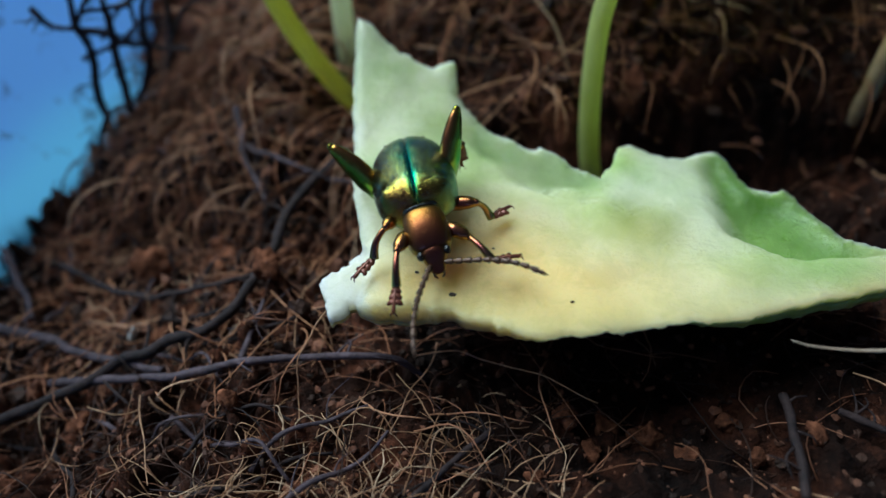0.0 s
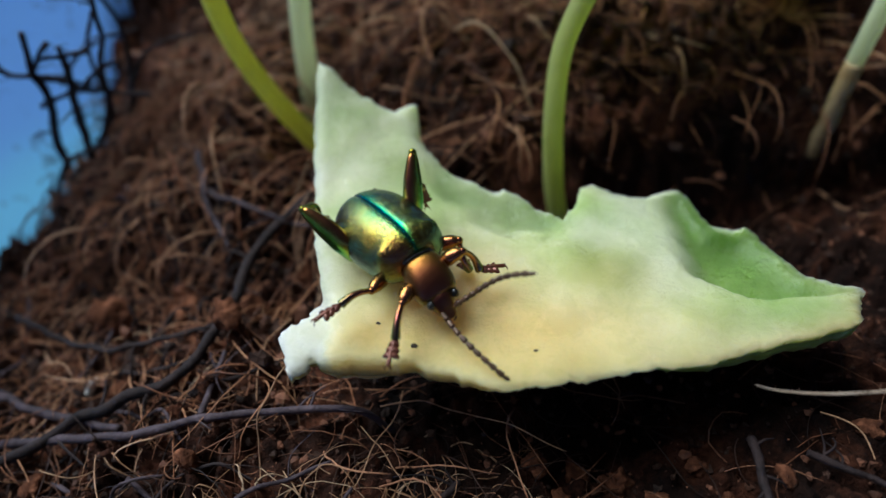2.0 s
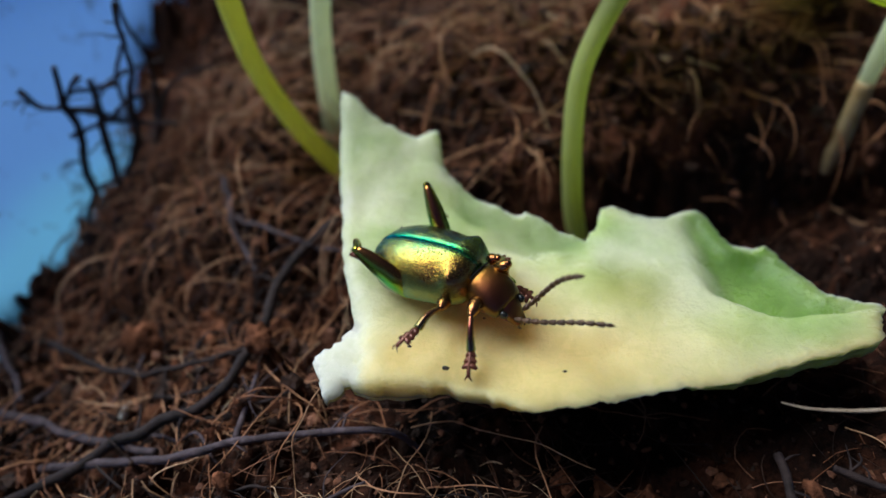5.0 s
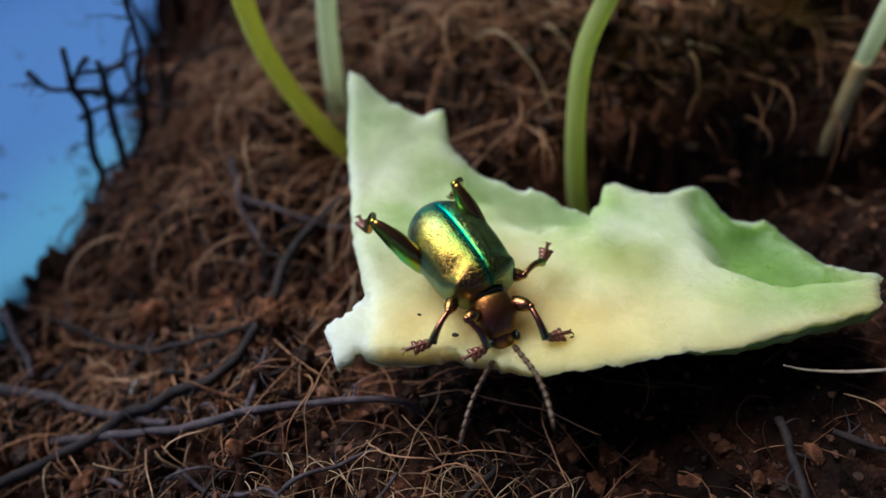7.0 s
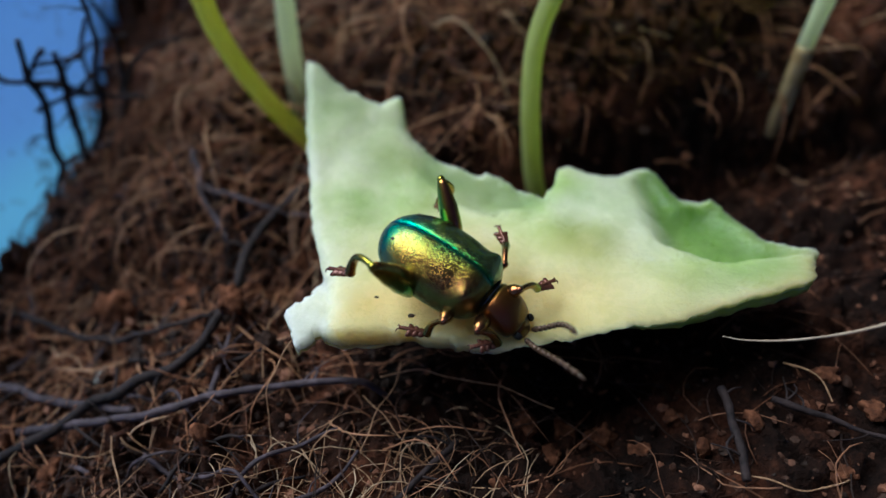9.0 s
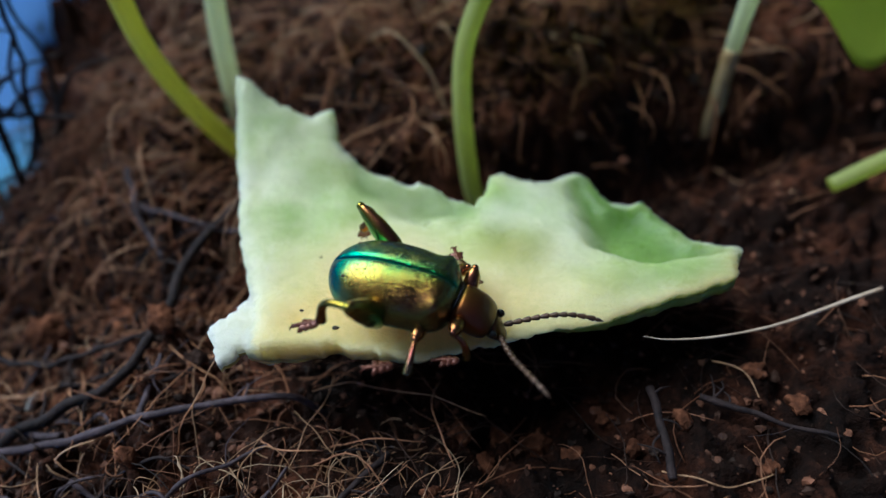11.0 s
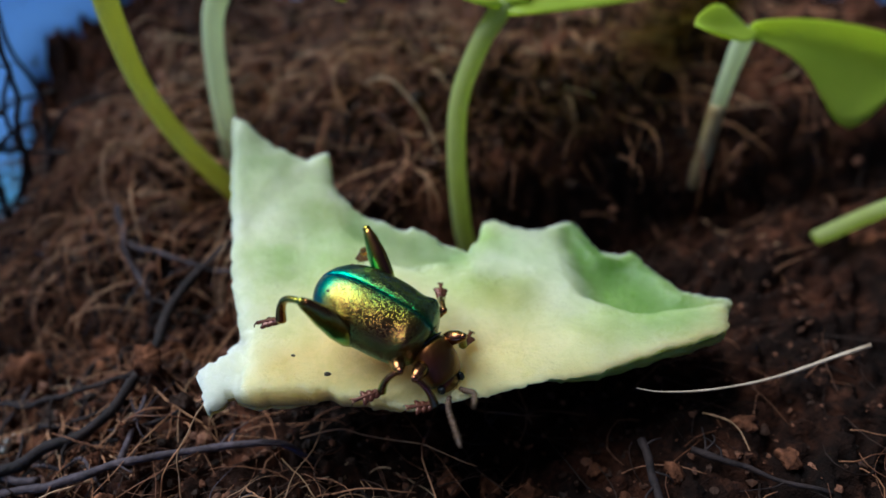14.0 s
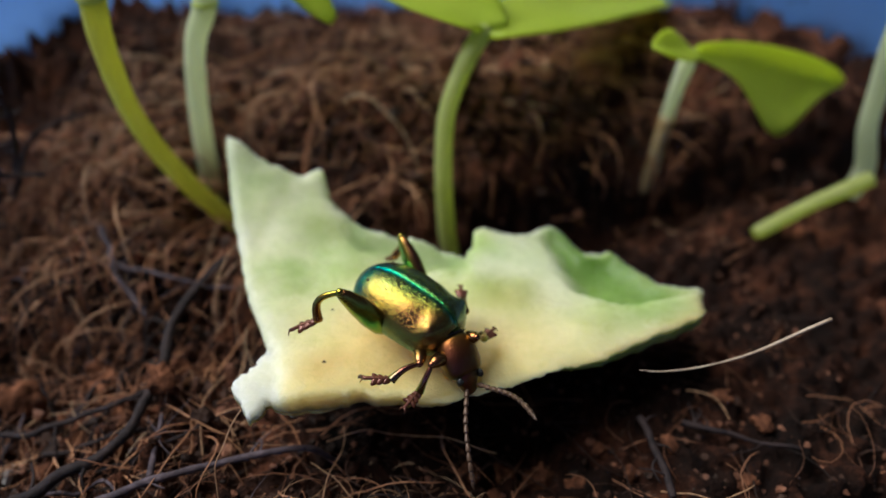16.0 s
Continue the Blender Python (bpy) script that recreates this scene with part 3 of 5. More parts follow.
def build_seedlings():
    g = "seedlings in the tub"
    a = thing("seedling", "bent yellow-green seedling stem leaning beside the melon rind", "seedling", group=g)
    stem("stem", [(-1.3, 11.3, 0.0), (-1.8, 11.3, 0.55), (-2.45, 11.3, 1.69), (-2.88, 11.3, 2.92), (-2.98, 11.3, 4.14), (-2.93, 11.3, 4.85), (-2.83, 11.3, 6.0)], 0.18, 0.20, YELLOW_STEM, a)
    b = thing("seedling", "pale upright seedling stem behind the melon rind", "seedling", group=g)
    stem("stem", [(-2.05, 12.4, 0.1), (-2.01, 12.4, 0.55), (-1.9, 12.4, 2.26), (-1.68, 12.4, 3.6), (-1.32, 12.4, 4.4), (-1.0, 12.4, 5.6)], 0.2, 0.2, PALE_STEM, b)
    blade_leaf("leaf", (-0.95, 12.4, 5.7), (0.9, 11.75, 4.12), 1.2, (0.5, -0.3, 0.8), LEAF, b, 0.03, 0.15, "drooping bright green seed leaf")
    c = thing("seedling", "green seedling with two broad seed leaves", "seedling", group=g)
    stem("stem", [(2.6, 9.5, -0.7), (2.5, 9.5, 0.0), (2.41, 9.55, 0.66), (2.38, 9.7, 1.92), (2.52, 10.0, 2.86), (2.92, 10.3, 3.62), (3.25, 10.55, 3.95), (3.4, 10.68, 4.03)], 0.17, 0.17, STEM, c)
    blade_leaf("leaf", (3.3, 10.6, 4.06), (11.3, 17.3, 2.25), 2.3, (0.0, -0.1, 1), LEAF, c, 0.02, 0.15, "broad bright green seed leaf")
    blade_leaf("leaf", (3.45, 10.6, 4.06), (1.4, 14.0, 5.0), 2.8, (0.3, -0.3, 1), LEAF, c, 0.05, 0.15, "broad bright green seed leaf")
    for p, k in ((a, (-2.93, 11.3, 4.9)), (b, (-1.35, 12.4, 4.35))):
        v, f = ball((0, 0, 0), (0.24, 0.235, 0.09), 10, 16)
        ob = mesh_object("node", v, f, STEM, p, "slightly swollen joint of the stem")
        ob.location = Vector(k) * CM
    d = thing("seedling", "small seedling with a brown stem foot and folded leaf", "seedling", group=g)
    stem("stem", [(7.55, 10.6, 0.5), (7.55, 10.6, 1.1), (7.6, 10.6, 1.95), (7.7, 10.6, 2.8), (7.8, 10.6, 3.3)], 0.13, 0.17, PALE_STEM, d)
    stem("stem_foot", [(7.40, 10.55, 0.0), (7.46, 10.55, 0.5), (7.5, 10.55, 1.0), (7.58, 10.57, 1.85)], 0.12, 0.15, BARK, d, "brown withered stem foot")
    blade_leaf("leaf", (7.75, 10.5, 3.3), (11.5, 10.2, 2.35), 2.6, (0.1, -0.9, 0.45), LEAF, d, 0.0, 0.2, "folded drooping green leaf", 0.3)
    blade_leaf("leaf", (7.75, 10.5, 3.3), (6.5, 9.9, 3.75), 0.8, (0.3, -0.4, 1), LEAF, d, 0.05, 0.3)
    e = thing("cut_stem", "short cut green stem lying on the soil", "stem", group=g)
    stem("stalk", [(8.7, 8.3, 0.2), (9.9, 8.35, 0.68), (11.3, 8.45, 1.0)], 0.14, 0.17, STEM, e)
    h = thing("seedling", "pale green seedling stem at the tub's side", "seedling", group=g)
    stem("stem", [(11.7, 9.0, 0.2), (11.75, 9.0, 0.9), (11.3, 9.0, 1.9), (11.1, 9.0, 2.8), (10.9, 9.0, 3.9), (10.9, 9.0, 5.0)], 0.2, 0.18, PALE_STEM, h)


build_seedlings()


# Roots, twigs and straw
def strand(name, label, category, points, radius, mat, group="", taper=0.6, sides=9, wob=0.07, count=56, rootlets=0):
    line = spline(points, count)
    line += wob * np.array([[noise.noise(Vector(p) * 2.1), noise.noise(Vector(p) * 2.1 + Vector((5, 0, 0))), noise.noise(Vector(p) * 2.1 + Vector((0, 7, 0)))] for p in line.tolist()])
    line[:, 2] += 0.17 if mat in (ROOT, TWIG) else 0.0
    radius *= 0.95 if name == "root" else 1.0
    u = np.linspace(0, 1, count)
    radii = radius * (1 - (1 - taper) * u) * (1 + 0.22 * np.array([noise.noise(Vector(p) * 4) + 0.5 * noise.noise(Vector(p) * 11) for p in line.tolist()]))
    v, f = tube(line, radii, sides)
    ob = tagged(mesh_object(name, v, f, mat), label, category, group)
    rng = random.Random(int(1000 * abs(line[0][0]) + 77 * abs(line[-1][1])))
    for k in range(rootlets):
        i = rng.randrange(4, count - 4)
        p, r, a = line[i], radii[i], rng.random() * 6.28
        side = np.array([math.cos(a), math.sin(a), rng.uniform(-0.1, 0.5)])
        n = rng.uniform(0.3, 0.9)
        pts = [p, p + side * n * 0.4, p + side * n * 0.8 + np.array([0.1 * rng.gauss(0, 1), 0.1 * rng.gauss(0, 1), -0.1])]
        v, f = tube(spline(pts, 10), np.linspace(r * 0.4, r * 0.15, 10), 5)
        mesh_object("rootlet", v, f, mat, ob)
    return ob


def build_roots():
    g = "dead roots on the soil"
    strand("root", "long smooth grey root lying on soil", "root", [(-6.19, 5.97, -0.8), (-5.15, 5.8, -0.55), (-3.8, 5.54, -0.12), (-2.99, 5.56, 0.1), (-2.19, 5.59, 0.14), (-0.9, 5.57, 0.08), (-0.35, 5.5, -0.4)], 0.075, ROOT, g, wob=0.03, rootlets=4)
    strand("root", "thick dark root running under the melon rind", "root", [(-1.7, 9.5, 0.65), (-2.56, 8.67, 0.32), (-2.74, 7.87, 0.2), (-3.05, 6.99, 0.1), (-3.4, 6.44, 0.0), (-4.28, 6.15, -0.22), (-5.01, 5.98, -0.44), (-5.82, 5.72, -0.72), (-6.78, 5.26, -0.78)], 0.088, TWIG, g, 1.0, rootlets=4)
    strand("root", "bluish grey root on the soil", "root", [(-7.9, 7.12, -0.85), (-7.08, 6.97, -0.82), (-6.26, 6.64, -0.82), (-5.12, 6.15, -0.58), (-4.17, 5.76, -0.33)], 0.1, ROOT, g, rootlets=4)
    strand("root", "black crooked root on the soil", "root", [(-7.12, 8.49, -0.8), (-6.28, 8.0, -0.75), (-5.56, 7.59, -0.65), (-4.67, 7.27, -0.4), (-3.62, 7.24, -0.1), (-3.0, 7.3, 0.0)], 0.062, TWIG, g, rootlets=4)
    strand("root", "curved grey root end", "root", [(-3.85, 10.6, 0.9), (-3.75, 10.28, 0.82), (-3.59, 9.7, 0.55), (-3.4, 9.26, 0.38), (-3.09, 8.77, 0.2)], 0.07, ROOT, g, rootlets=4)
    strand("root", "grey root crossing the soil", "root", [(-3.62, 9.89, 0.58), (-2.93, 9.45, 0.56), (-2.11, 9.1, 0.42), (-1.5, 8.9, 0.35)], 0.05, ROOT, g, rootlets=4)
    strand("root", "short grey root stub", "root", [(-2.88, 5.62, 0.1), (-2.83, 6.19, 0.12), (-2.8, 6.71, 0.1)], 0.05, ROOT, g, rootlets=4)
    strand("root", "grey root by the tub wall", "root", [(-8.26, 8.78, -0.7), (-7.68, 8.05, -0.8), (-7.06, 7.26, -0.8)], 0.08, ROOT, g, rootlets=4)
    strand("root", "flat dark blade of root", "root", [(4.03, 4.75, 0.12), (3.97, 4.21, 0.1), (3.88, 3.55, 0.05)], 0.06, TWIG, g, 0.9, rootlets=4)
    # black twig material here: the shade on this root is put into its colour
    strand("root", "dark root half buried in soil", "root", [(0.5, 4.6, -0.25), (0.34, 4.43, -0.16), (-0.06, 4.09, -0.08), (-0.43, 3.76, -0.08), (-0.9, 3.3, -0.1)], 0.06, TWIG, g, rootlets=4)
    strand("root", "dark root in the soil", "root", [(4.7, 4.6, -0.05), (5.3, 4.2, 0.0), (6.1, 3.7, -0.02)], 0.05, TWIG, g, rootlets=4)
    strand("straw", "pale dry straw sticking out from the rind", "straw", [(3.85, 4.83, 1.33), (4.1, 4.72, 1.34), (4.6, 4.6, 1.42), (5.19, 4.5, 1.58), (5.76, 4.45, 1.82), (6.32, 4.4, 2.1)], 0.006, STRAW, "", 4.0, wob=0.01)
    k = "black twigs by the tub wall"
    y = 11.6
    for points, radius in (
        ([(-7.05, y, -0.25), (-6.9, y, 0.64), (-6.61, y, 1.55), (-6.6, y, 2.28), (-6.46, y, 2.9)], 0.085),
        ([(-7.32, y, 2.53), (-7.06, y, 2.21), (-6.5, y, 2.1)], 0.06),
        ([(-6.4, y, 0.3), (-6.18, y, 1.5), (-6.03, y, 2.1), (-5.91, y, 2.65)], 0.085),
        ([(-6.5, y, 2.05), (-6.08, y, 1.95), (-5.69, y, 1.76), (-4.7, y, 1.59)], 0.065),
        ([(-6.77, y, 1.5), (-6.24, y, 1.72), (-5.46, y, 2.1), (-5.0, y, 2.3)], 0.05),
        ([(-6.12, y, 0.6), (-5.55, y, 1.5), (-5.3, y, 2.4), (-5.1, y, 2.9), (-5.0, y, 3.9)], 0.06),
        ([(-5.5, y, 2.5), (-6.39, y, 2.4), (-6.6, y, 2.1)], 0.045),
        ([(-6.14, y, 2.72), (-6.39, y, 2.49), (-6.6, y, 2.16)], 0.05),
        ([(-6.0, 11.9, 0.6), (-5.7, 11.9, 1.3), (-5.75, 12.0, 2.2), (-5.4, 12.1, 3.0)], 0.05),
        ([(-5.6, 12.2, 0.9), (-5.1, 12.2, 1.8), (-4.6, 12.3, 2.2), (-3.9, 12.4, 2.3)], 0.05),
        ([(-5.5, 12.3, 1.0), (-5.2, 12.5, 2.4), (-5.4, 12.6, 3.4), (-5.2, 12.8, 4.6)], 0.05),
        ([(-6.9, 12.6, 1.4), (-6.2, 12.9, 2.0), (-5.2, 13.1, 2.2)], 0.045),
        ([(-7.0, 10.6, -0.4), (-6.7, 10.7, 0.4), (-6.2, 10.8, 0.9), (-5.4, 11.0, 1.0)], 0.045),
    ):
        strand("twig", "black dead twig leaning by the blue wall", "twig", points, 1.05 * radius, TWIG, k, rootlets=3)
    rng = random.Random(21)
    for k in range(34):
        x, yy, a = rng.uniform(-7.0, -1.9), rng.uniform(3.0, 10.2), rng.uniform(-0.9, 0.9) + (0.0 if rng.random() < 0.6 else 1.4)
        points, bend = [], rng.gauss(0, 0.22)
        for i in range(5):
            points.append((x, yy, soil_top(x, yy) + (0.02 if 0 < i < 4 else -0.12) + rng.uniform(0, 0.08)))
            x, yy, a = x + 0.55 * math.cos(a), yy + 0.55 * math.sin(a), a + bend + rng.gauss(0, 0.25)
            if x > -1.75 and yy > 5.0:
                break
        if len(points) > 2:
            strand("root", "thin dark root lying among coir fibres", "root", points, rng.uniform(0.02, 0.045), TWIG if k % 3 else ROOT, g, 0.6, 7, 0.06, 30, 2)
    f = "long fine fibres"
    for points in (
        [(-1.5, 5.75, 1.1), (-1.75, 5.55, 0.95), (-1.95, 5.2, 0.6), (-2.0, 4.9, 0.2), (-2.0, 4.6, -0.1)],
        [(-0.5, 5.63, 0.2), (0.0, 5.6, 0.3), (0.75, 5.36, 0.25), (1.38, 5.03, 0.2), (1.85, 4.85, 0.1)],
        [(-0.19, 5.91, 0.1), (-0.23, 5.54, 0.25), (-0.45, 5.11, 0.25), (-0.79, 4.56, 0.1)],
        [(-4.6, 5.76, -0.3), (-4.38, 5.21, -0.2), (-4.05, 4.56, -0.1), (-3.87, 4.07, -0.15)],
        [(-5.73, 6.72, -0.7), (-5.65, 6.16, -0.5), (-6.14, 5.97, -0.7), (-6.39, 5.63, -0.9)],
        [(-1.9, 7.2, 0.3), (-2.22, 6.7, 0.3), (-2.2, 6.18, 0.2), (-2.21, 5.88, 0.1)],
        [(3.84, 3.73, 0.1), (4.21, 3.47, 0.2), (4.63, 3.34, 0.2), (5.09, 3.43, 0.1)],
        [(5.16, 5.17, 0.1), (5.4, 4.85, 0.2), (5.48, 4.48, 0.1)],
    ):
        strand("fibre", "fine tan coir fibre curling over the soil", "fibre", points, 0.012, PALE_FIBRE, f, 0.7, 6)


build_roots()


def build_clods():
    rng = random.Random(5)
    for x, y, r in ((2.05, 4.91, 0.2), (2.52, 4.68, 0.2), (1.48, 4.98, 0.17), (3.67, 4.2, 0.12), (3.51, 4.73, 0.12), (4.4, 4.4, 0.14), (-3.6, 6.7, 0.2), (-4.4, 7.7, 0.26), (-5.2, 8.1, 0.3), (-2.9, 6.3, 0.16), (-4.0, 8.5, 0.3), (-5.9, 9.0, 0.28), (-5.0, 7.4, 0.22), (-3.9, 7.5, 0.24), (-3.2, 7.75, 0.2), (-4.7, 6.75, 0.2), (-6.1, 7.5, 0.24), (-2.4, 6.5, 0.15), (-5.5, 5.3, 0.2), (-2.9, 5.0, 0.14), (1.0, 4.0, 0.13), (5.2, 3.6, 0.14), (5.9, 4.3, 0.16), (-3.9, 7.95, 0.3), (-3.55, 7.5, 0.24), (-3.3, 8.15, 0.26), (-4.35, 8.3, 0.24), (-2.75, 7.1, 0.22), (-4.2, 7.2, 0.2), (-2.6, 7.75, 0.2), (-4.9, 8.9, 0.28), (-3.7, 6.15, 0.17), (-2.2, 5.5, 0.13), (2.9, 4.35, 0.16), (1.75, 4.5, 0.15), (5.6, 4.9, 0.18)):
        v, f = ball((0, 0, 0), (r, r * 0.9, r * 0.7), 16, 22)
        o = Vector((x * 3, y * 3, 0))
        v = [tuple(Vector(p) * (1 + 0.6 * noise.noise(Vector(p) * 6 + o) + 0.4 * noise.noise(Vector(p) * 13 + o) + 0.24 * noise.noise(Vector(p) * 30 + o))) for p in v]
        ob = tagged(mesh_object("soil_clod", v, f, STONE), "reddish brown lump of dried soil", "soil clod", "clods on the soil")
        ob.location = Vector((x, y, soil_top(x, y) + r * 0.3)) * CM
        ob.rotation_euler = (rng.random(), rng.random(), rng.random() * 6)
    for x, y, r in ((-5.25, 6.85, 0.125), (-4.9, 6.1, 0.05), (2.95, 9.0, 0.05)):
        v, f = ball((0, 0, 0), (r * 1.5, r * 0.55, r * 0.5), 8, 10)
        v = [tuple(Vector(p) * (1 + 0.4 * noise.noise(Vector(p) * 12 + Vector((x, y, 0))))) for p in v]
        ob = tagged(mesh_object("white_grain", v, f, WHITE), "small white grain lying in the soil", "grain", "white grains")
        ob.location = Vector((x, y, soil_top(x, y) + r * 0.6)) * CM
        ob.rotation_euler = (0.3, -0.5, 1.15)


build_clods()


def build_specks():
    for x, y, r in ((0.09, 5.58, 0.032), (-0.35, 5.95, 0.02), (0.62, 6.35, 0.018), (1.5, 5.4, 0.018), (-0.1, 6.9, 0.015)):
        v, f = ball((0, 0, 0), (r * 1.3, r, r * 0.7), 6, 8)
        v = [tuple(Vector(p) * (1 + 0.5 * noise.noise(Vector(p) * 40 + Vector((x, y, 0)))) ) for p in v]
        ob = tagged(mesh_object("dirt_speck", v, f, SPOT), "tiny dark speck of dirt on melon flesh", "dirt speck", "specks on the rind")
        ob.location = Vector((x, y, rind_top(x, y) + 0.06 * noise.noise(Vector((x, y, 0)) * 1.6) + 0.03 * noise.noise(Vector((x, y, 0)) * 4))) * CM


build_specks()


# Loose fibres and crumbs, too many to count
def build_stuff():
    rng = random.Random(11)
    pieces = []

    def crumb(x, y, r):
        if math.hypot(x - TUB_X, y - TUB_Y) > TUB_R - 0.35 or rng.random() < 0.6 * soil_shade(x, y):
            return
        v, f = ball((0, 0, 0), (r, r * rng.uniform(0.6, 1), r * rng.uniform(0.5, 0.9)), 4, 6)
        a, o = rng.random() * 6.28, Vector((x * 7, y * 7, 0))
        ca, sa, z = math.cos(a), math.sin(a), soil_top(x, y) + r * 0.3
        out = []
        for p in v:
            p = Vector(p) * (1 + 0.9 * noise.noise(Vector(p) * (1.1 / r) + o))
            out.append((x + ca * p[0] - sa * p[1], y + sa * p[0] + ca * p[1], z + p[2]))
        pieces.append((out, f))

    for _ in range(7500):
        x, y = rng.uniform(-8.6, 8), rng.uniform(2.6, 9.5)
        crumb(x, y, 0.014 + 0.065 * rng.random() ** 3)
    for _ in range(2200):
        x, y = rng.uniform(-7, 13), rng.uniform(9.5, 19)
        crumb(x, y, 0.03 + 0.12 * rng.random() ** 3)
    for _ in range(420):
        crumb(rng.uniform(-7.6, -1.6), rng.uniform(5.6, 10.5), 0.05 + 0.13 * rng.random() ** 2)
    v, f = joined(pieces)
    tagged(mesh_object("soil_crumbs", v, f, CRUMB, smooth=False), "reddish brown soil crumbs strewn over the ground", "soil crumbs", kind="stuff")

    def hair(x, y, length, radius, lift, curl, seg=9, sides=3, heading=None):
        if (hollow(x, y) > 0.45 and rng.random() < 0.75) or rng.random() < 0.8 * void(x, y) or rng.random() < 0.6 * ditch(x, y) or rng.random() < 0.65 * soil_shade(x, y) * step_up(1.0, 2.2, x):
            return [], []
        if x > 1.5 and y > 8:
            length, lift = 0.6 * length, 0.5 * lift
        a = rng.random() * 6.28 if heading is None else rng.gauss(heading, 0.4) + (math.pi if rng.random() < 0.4 else 0.0)
        p = [x, y, soil_top(x, y) + rng.uniform(-0.05, 0.06)]
        e, da, line = rng.uniform(0.0, lift), rng.gauss(0, curl), []
        for _ in range(seg):
            line.append(tuple(p))
            s = length / (seg - 1)
            p[0] += s * math.cos(a) * math.cos(e)
            p[1] += s * math.sin(a) * math.cos(e)
            p[2] += s * math.sin(e)
            out = math.hypot(p[0] - TUB_X, p[1] - TUB_Y) / (TUB_R - 0.3)
            if out > 1:
                break
            ground = soil_top(p[0], p[1])
            if p[2] < ground - 0.06:
                p[2] = ground - 0.03
            a += da + rng.gauss(0, curl)
            e -= 2.0 * lift / seg * rng.random() + (0.3 if p[2] > ground + 0.5 else 0)
        if len(line) < 3:
            return [], []
        return tube(line, np.linspace(radius, radius * 0.6, len(line)), sides)

    pieces = [hair(rng.uniform(-8.3, 8), rng.uniform(2.5, 11), rng.uniform(0.4, 1.8), rng.uniform(0.005, 0.017), 0.6, 0.16) for _ in range(1900)]
    pieces += [hair(rng.uniform(-7.2, 15), rng.uniform(9, 19.5), rng.uniform(0.8, 3.4), rng.uniform(0.006, 0.022), 0.6, 0.07) for _ in range(1700)]
    pieces += [hair(rng.gauss(-5.2, 0.9), rng.uniform(9.5, 14), rng.uniform(1.2, 3.0), rng.uniform(0.008, 0.02), 1.0, 0.09) for _ in range(400)]
    v, f = joined(pieces)
    tagged(mesh_object("coir_fibres", v, f, FIBRE), "tangled brown coir fibres matted over the soil", "coir fibres", kind="stuff")
    pieces = [hair(rng.gauss(-1.9, 1.2), rng.uniform(2.6, 4.5), rng.uniform(0.5, 1.6), rng.uniform(0.006, 0.012), 1.0, 0.13, 11, 4) for _ in range(150)]
    pieces += [hair(rng.gauss(-0.2, 1.0), rng.uniform(3.2, 4.9), rng.uniform(0.5, 1.5), rng.uniform(0.005, 0.010), 0.9, 0.16, 11, 4) for _ in range(60)]
    pieces += [hair(rng.uniform(-7, 3), rng.uniform(2.6, 8), rng.uniform(0.5, 1.6), rng.uniform(0.006, 0.012), 0.9, 0.14, 11, 4) for _ in range(80)]
    pieces += [hair(rng.uniform(-6.2, -1.6), rng.uniform(9.6, 13.6), rng.uniform(1.2, 3.4), rng.uniform(0.012, 0.022), 0.8, 0.07, 12, 4, 0.75) for _ in range(130)]
    pieces += [hair(rng.uniform(-4.5, 5), rng.uniform(12.2, 16.5), rng.uniform(1.5, 3.5), rng.uniform(0.014, 0.026), 0.7, 0.08, 12, 4) for _ in range(110)]
    v, f = joined(pieces)
    tagged(mesh_object("pale_fibres", v, f, PALE_FIBRE), "fine golden brown fibres sticking up from soil", "coir fibres", kind="stuff")
    pieces = [hair(rng.uniform(-6.6, 0.5), rng.uniform(8.6, 14.5), rng.uniform(1.5, 4.2), rng.uniform(0.010, 0.028), 0.6, 0.045, 11, 4, 0.7) for _ in range(400)]
    pieces += [hair(rng.gauss(-5.0, 0.7), rng.uniform(10.2, 14), rng.uniform(1.5, 3.6), rng.uniform(0.008, 0.018), 1.3, 0.10, 12, 4) for _ in range(260)]
    pieces += [hair(rng.uniform(0.5, 12), rng.uniform(10, 17), rng.uniform(1.5, 3.5), rng.uniform(0.010, 0.026), 0.6, 0.07, 11, 4) for _ in range(330)]
    pieces += [hair(rng.uniform(3.5, 13), rng.uniform(12.5, 18), rng.uniform(1.5, 3.5), rng.uniform(0.014, 0.03), 0.7, 0.09, 11, 4) for _ in range(200)]
    pieces += [hair(rng.uniform(-7.6, -1.8), rng.uniform(5.6, 9.5), rng.uniform(0.6, 2.2), rng.uniform(0.008, 0.018), 0.7, 0.12, 11, 4) for _ in range(300)]
    v, f = joined(pieces)
    tagged(mesh_object("tan_fibres", v, f, TAN_FIBRE), "long tan fibres sweeping over the soil bank", "coir fibres", kind="stuff")


build_stuff()


# The beetle. Its own space: x ahead, y to its left, z up; the origin in the middle of the body.
beetle = thing("beetle", "shiny metallic green and copper beetle walking on melon rind", "beetle")


def case_width(u):
    """Half width along the wing case: blunt shoulders, a round end."""
    if u < 0.54:
        return max(0.0, 1 - ((0.54 - u) / 0.556) ** 9) ** 0.5 * (0.86 + 0.14 * math.sin(math.pi * u / 1.08))
    return max(0.0, 1 - ((u - 0.54) / 0.463) ** 2.15) ** 0.5


def case_height(u):
    if u < 0.45:
        return max(0.0, 1 - ((0.45 - u) / 0.49) ** 4.5) ** 0.5
    return max(0.0, 1 - ((u - 0.45) / 0.56) ** 2.5) ** 0.5


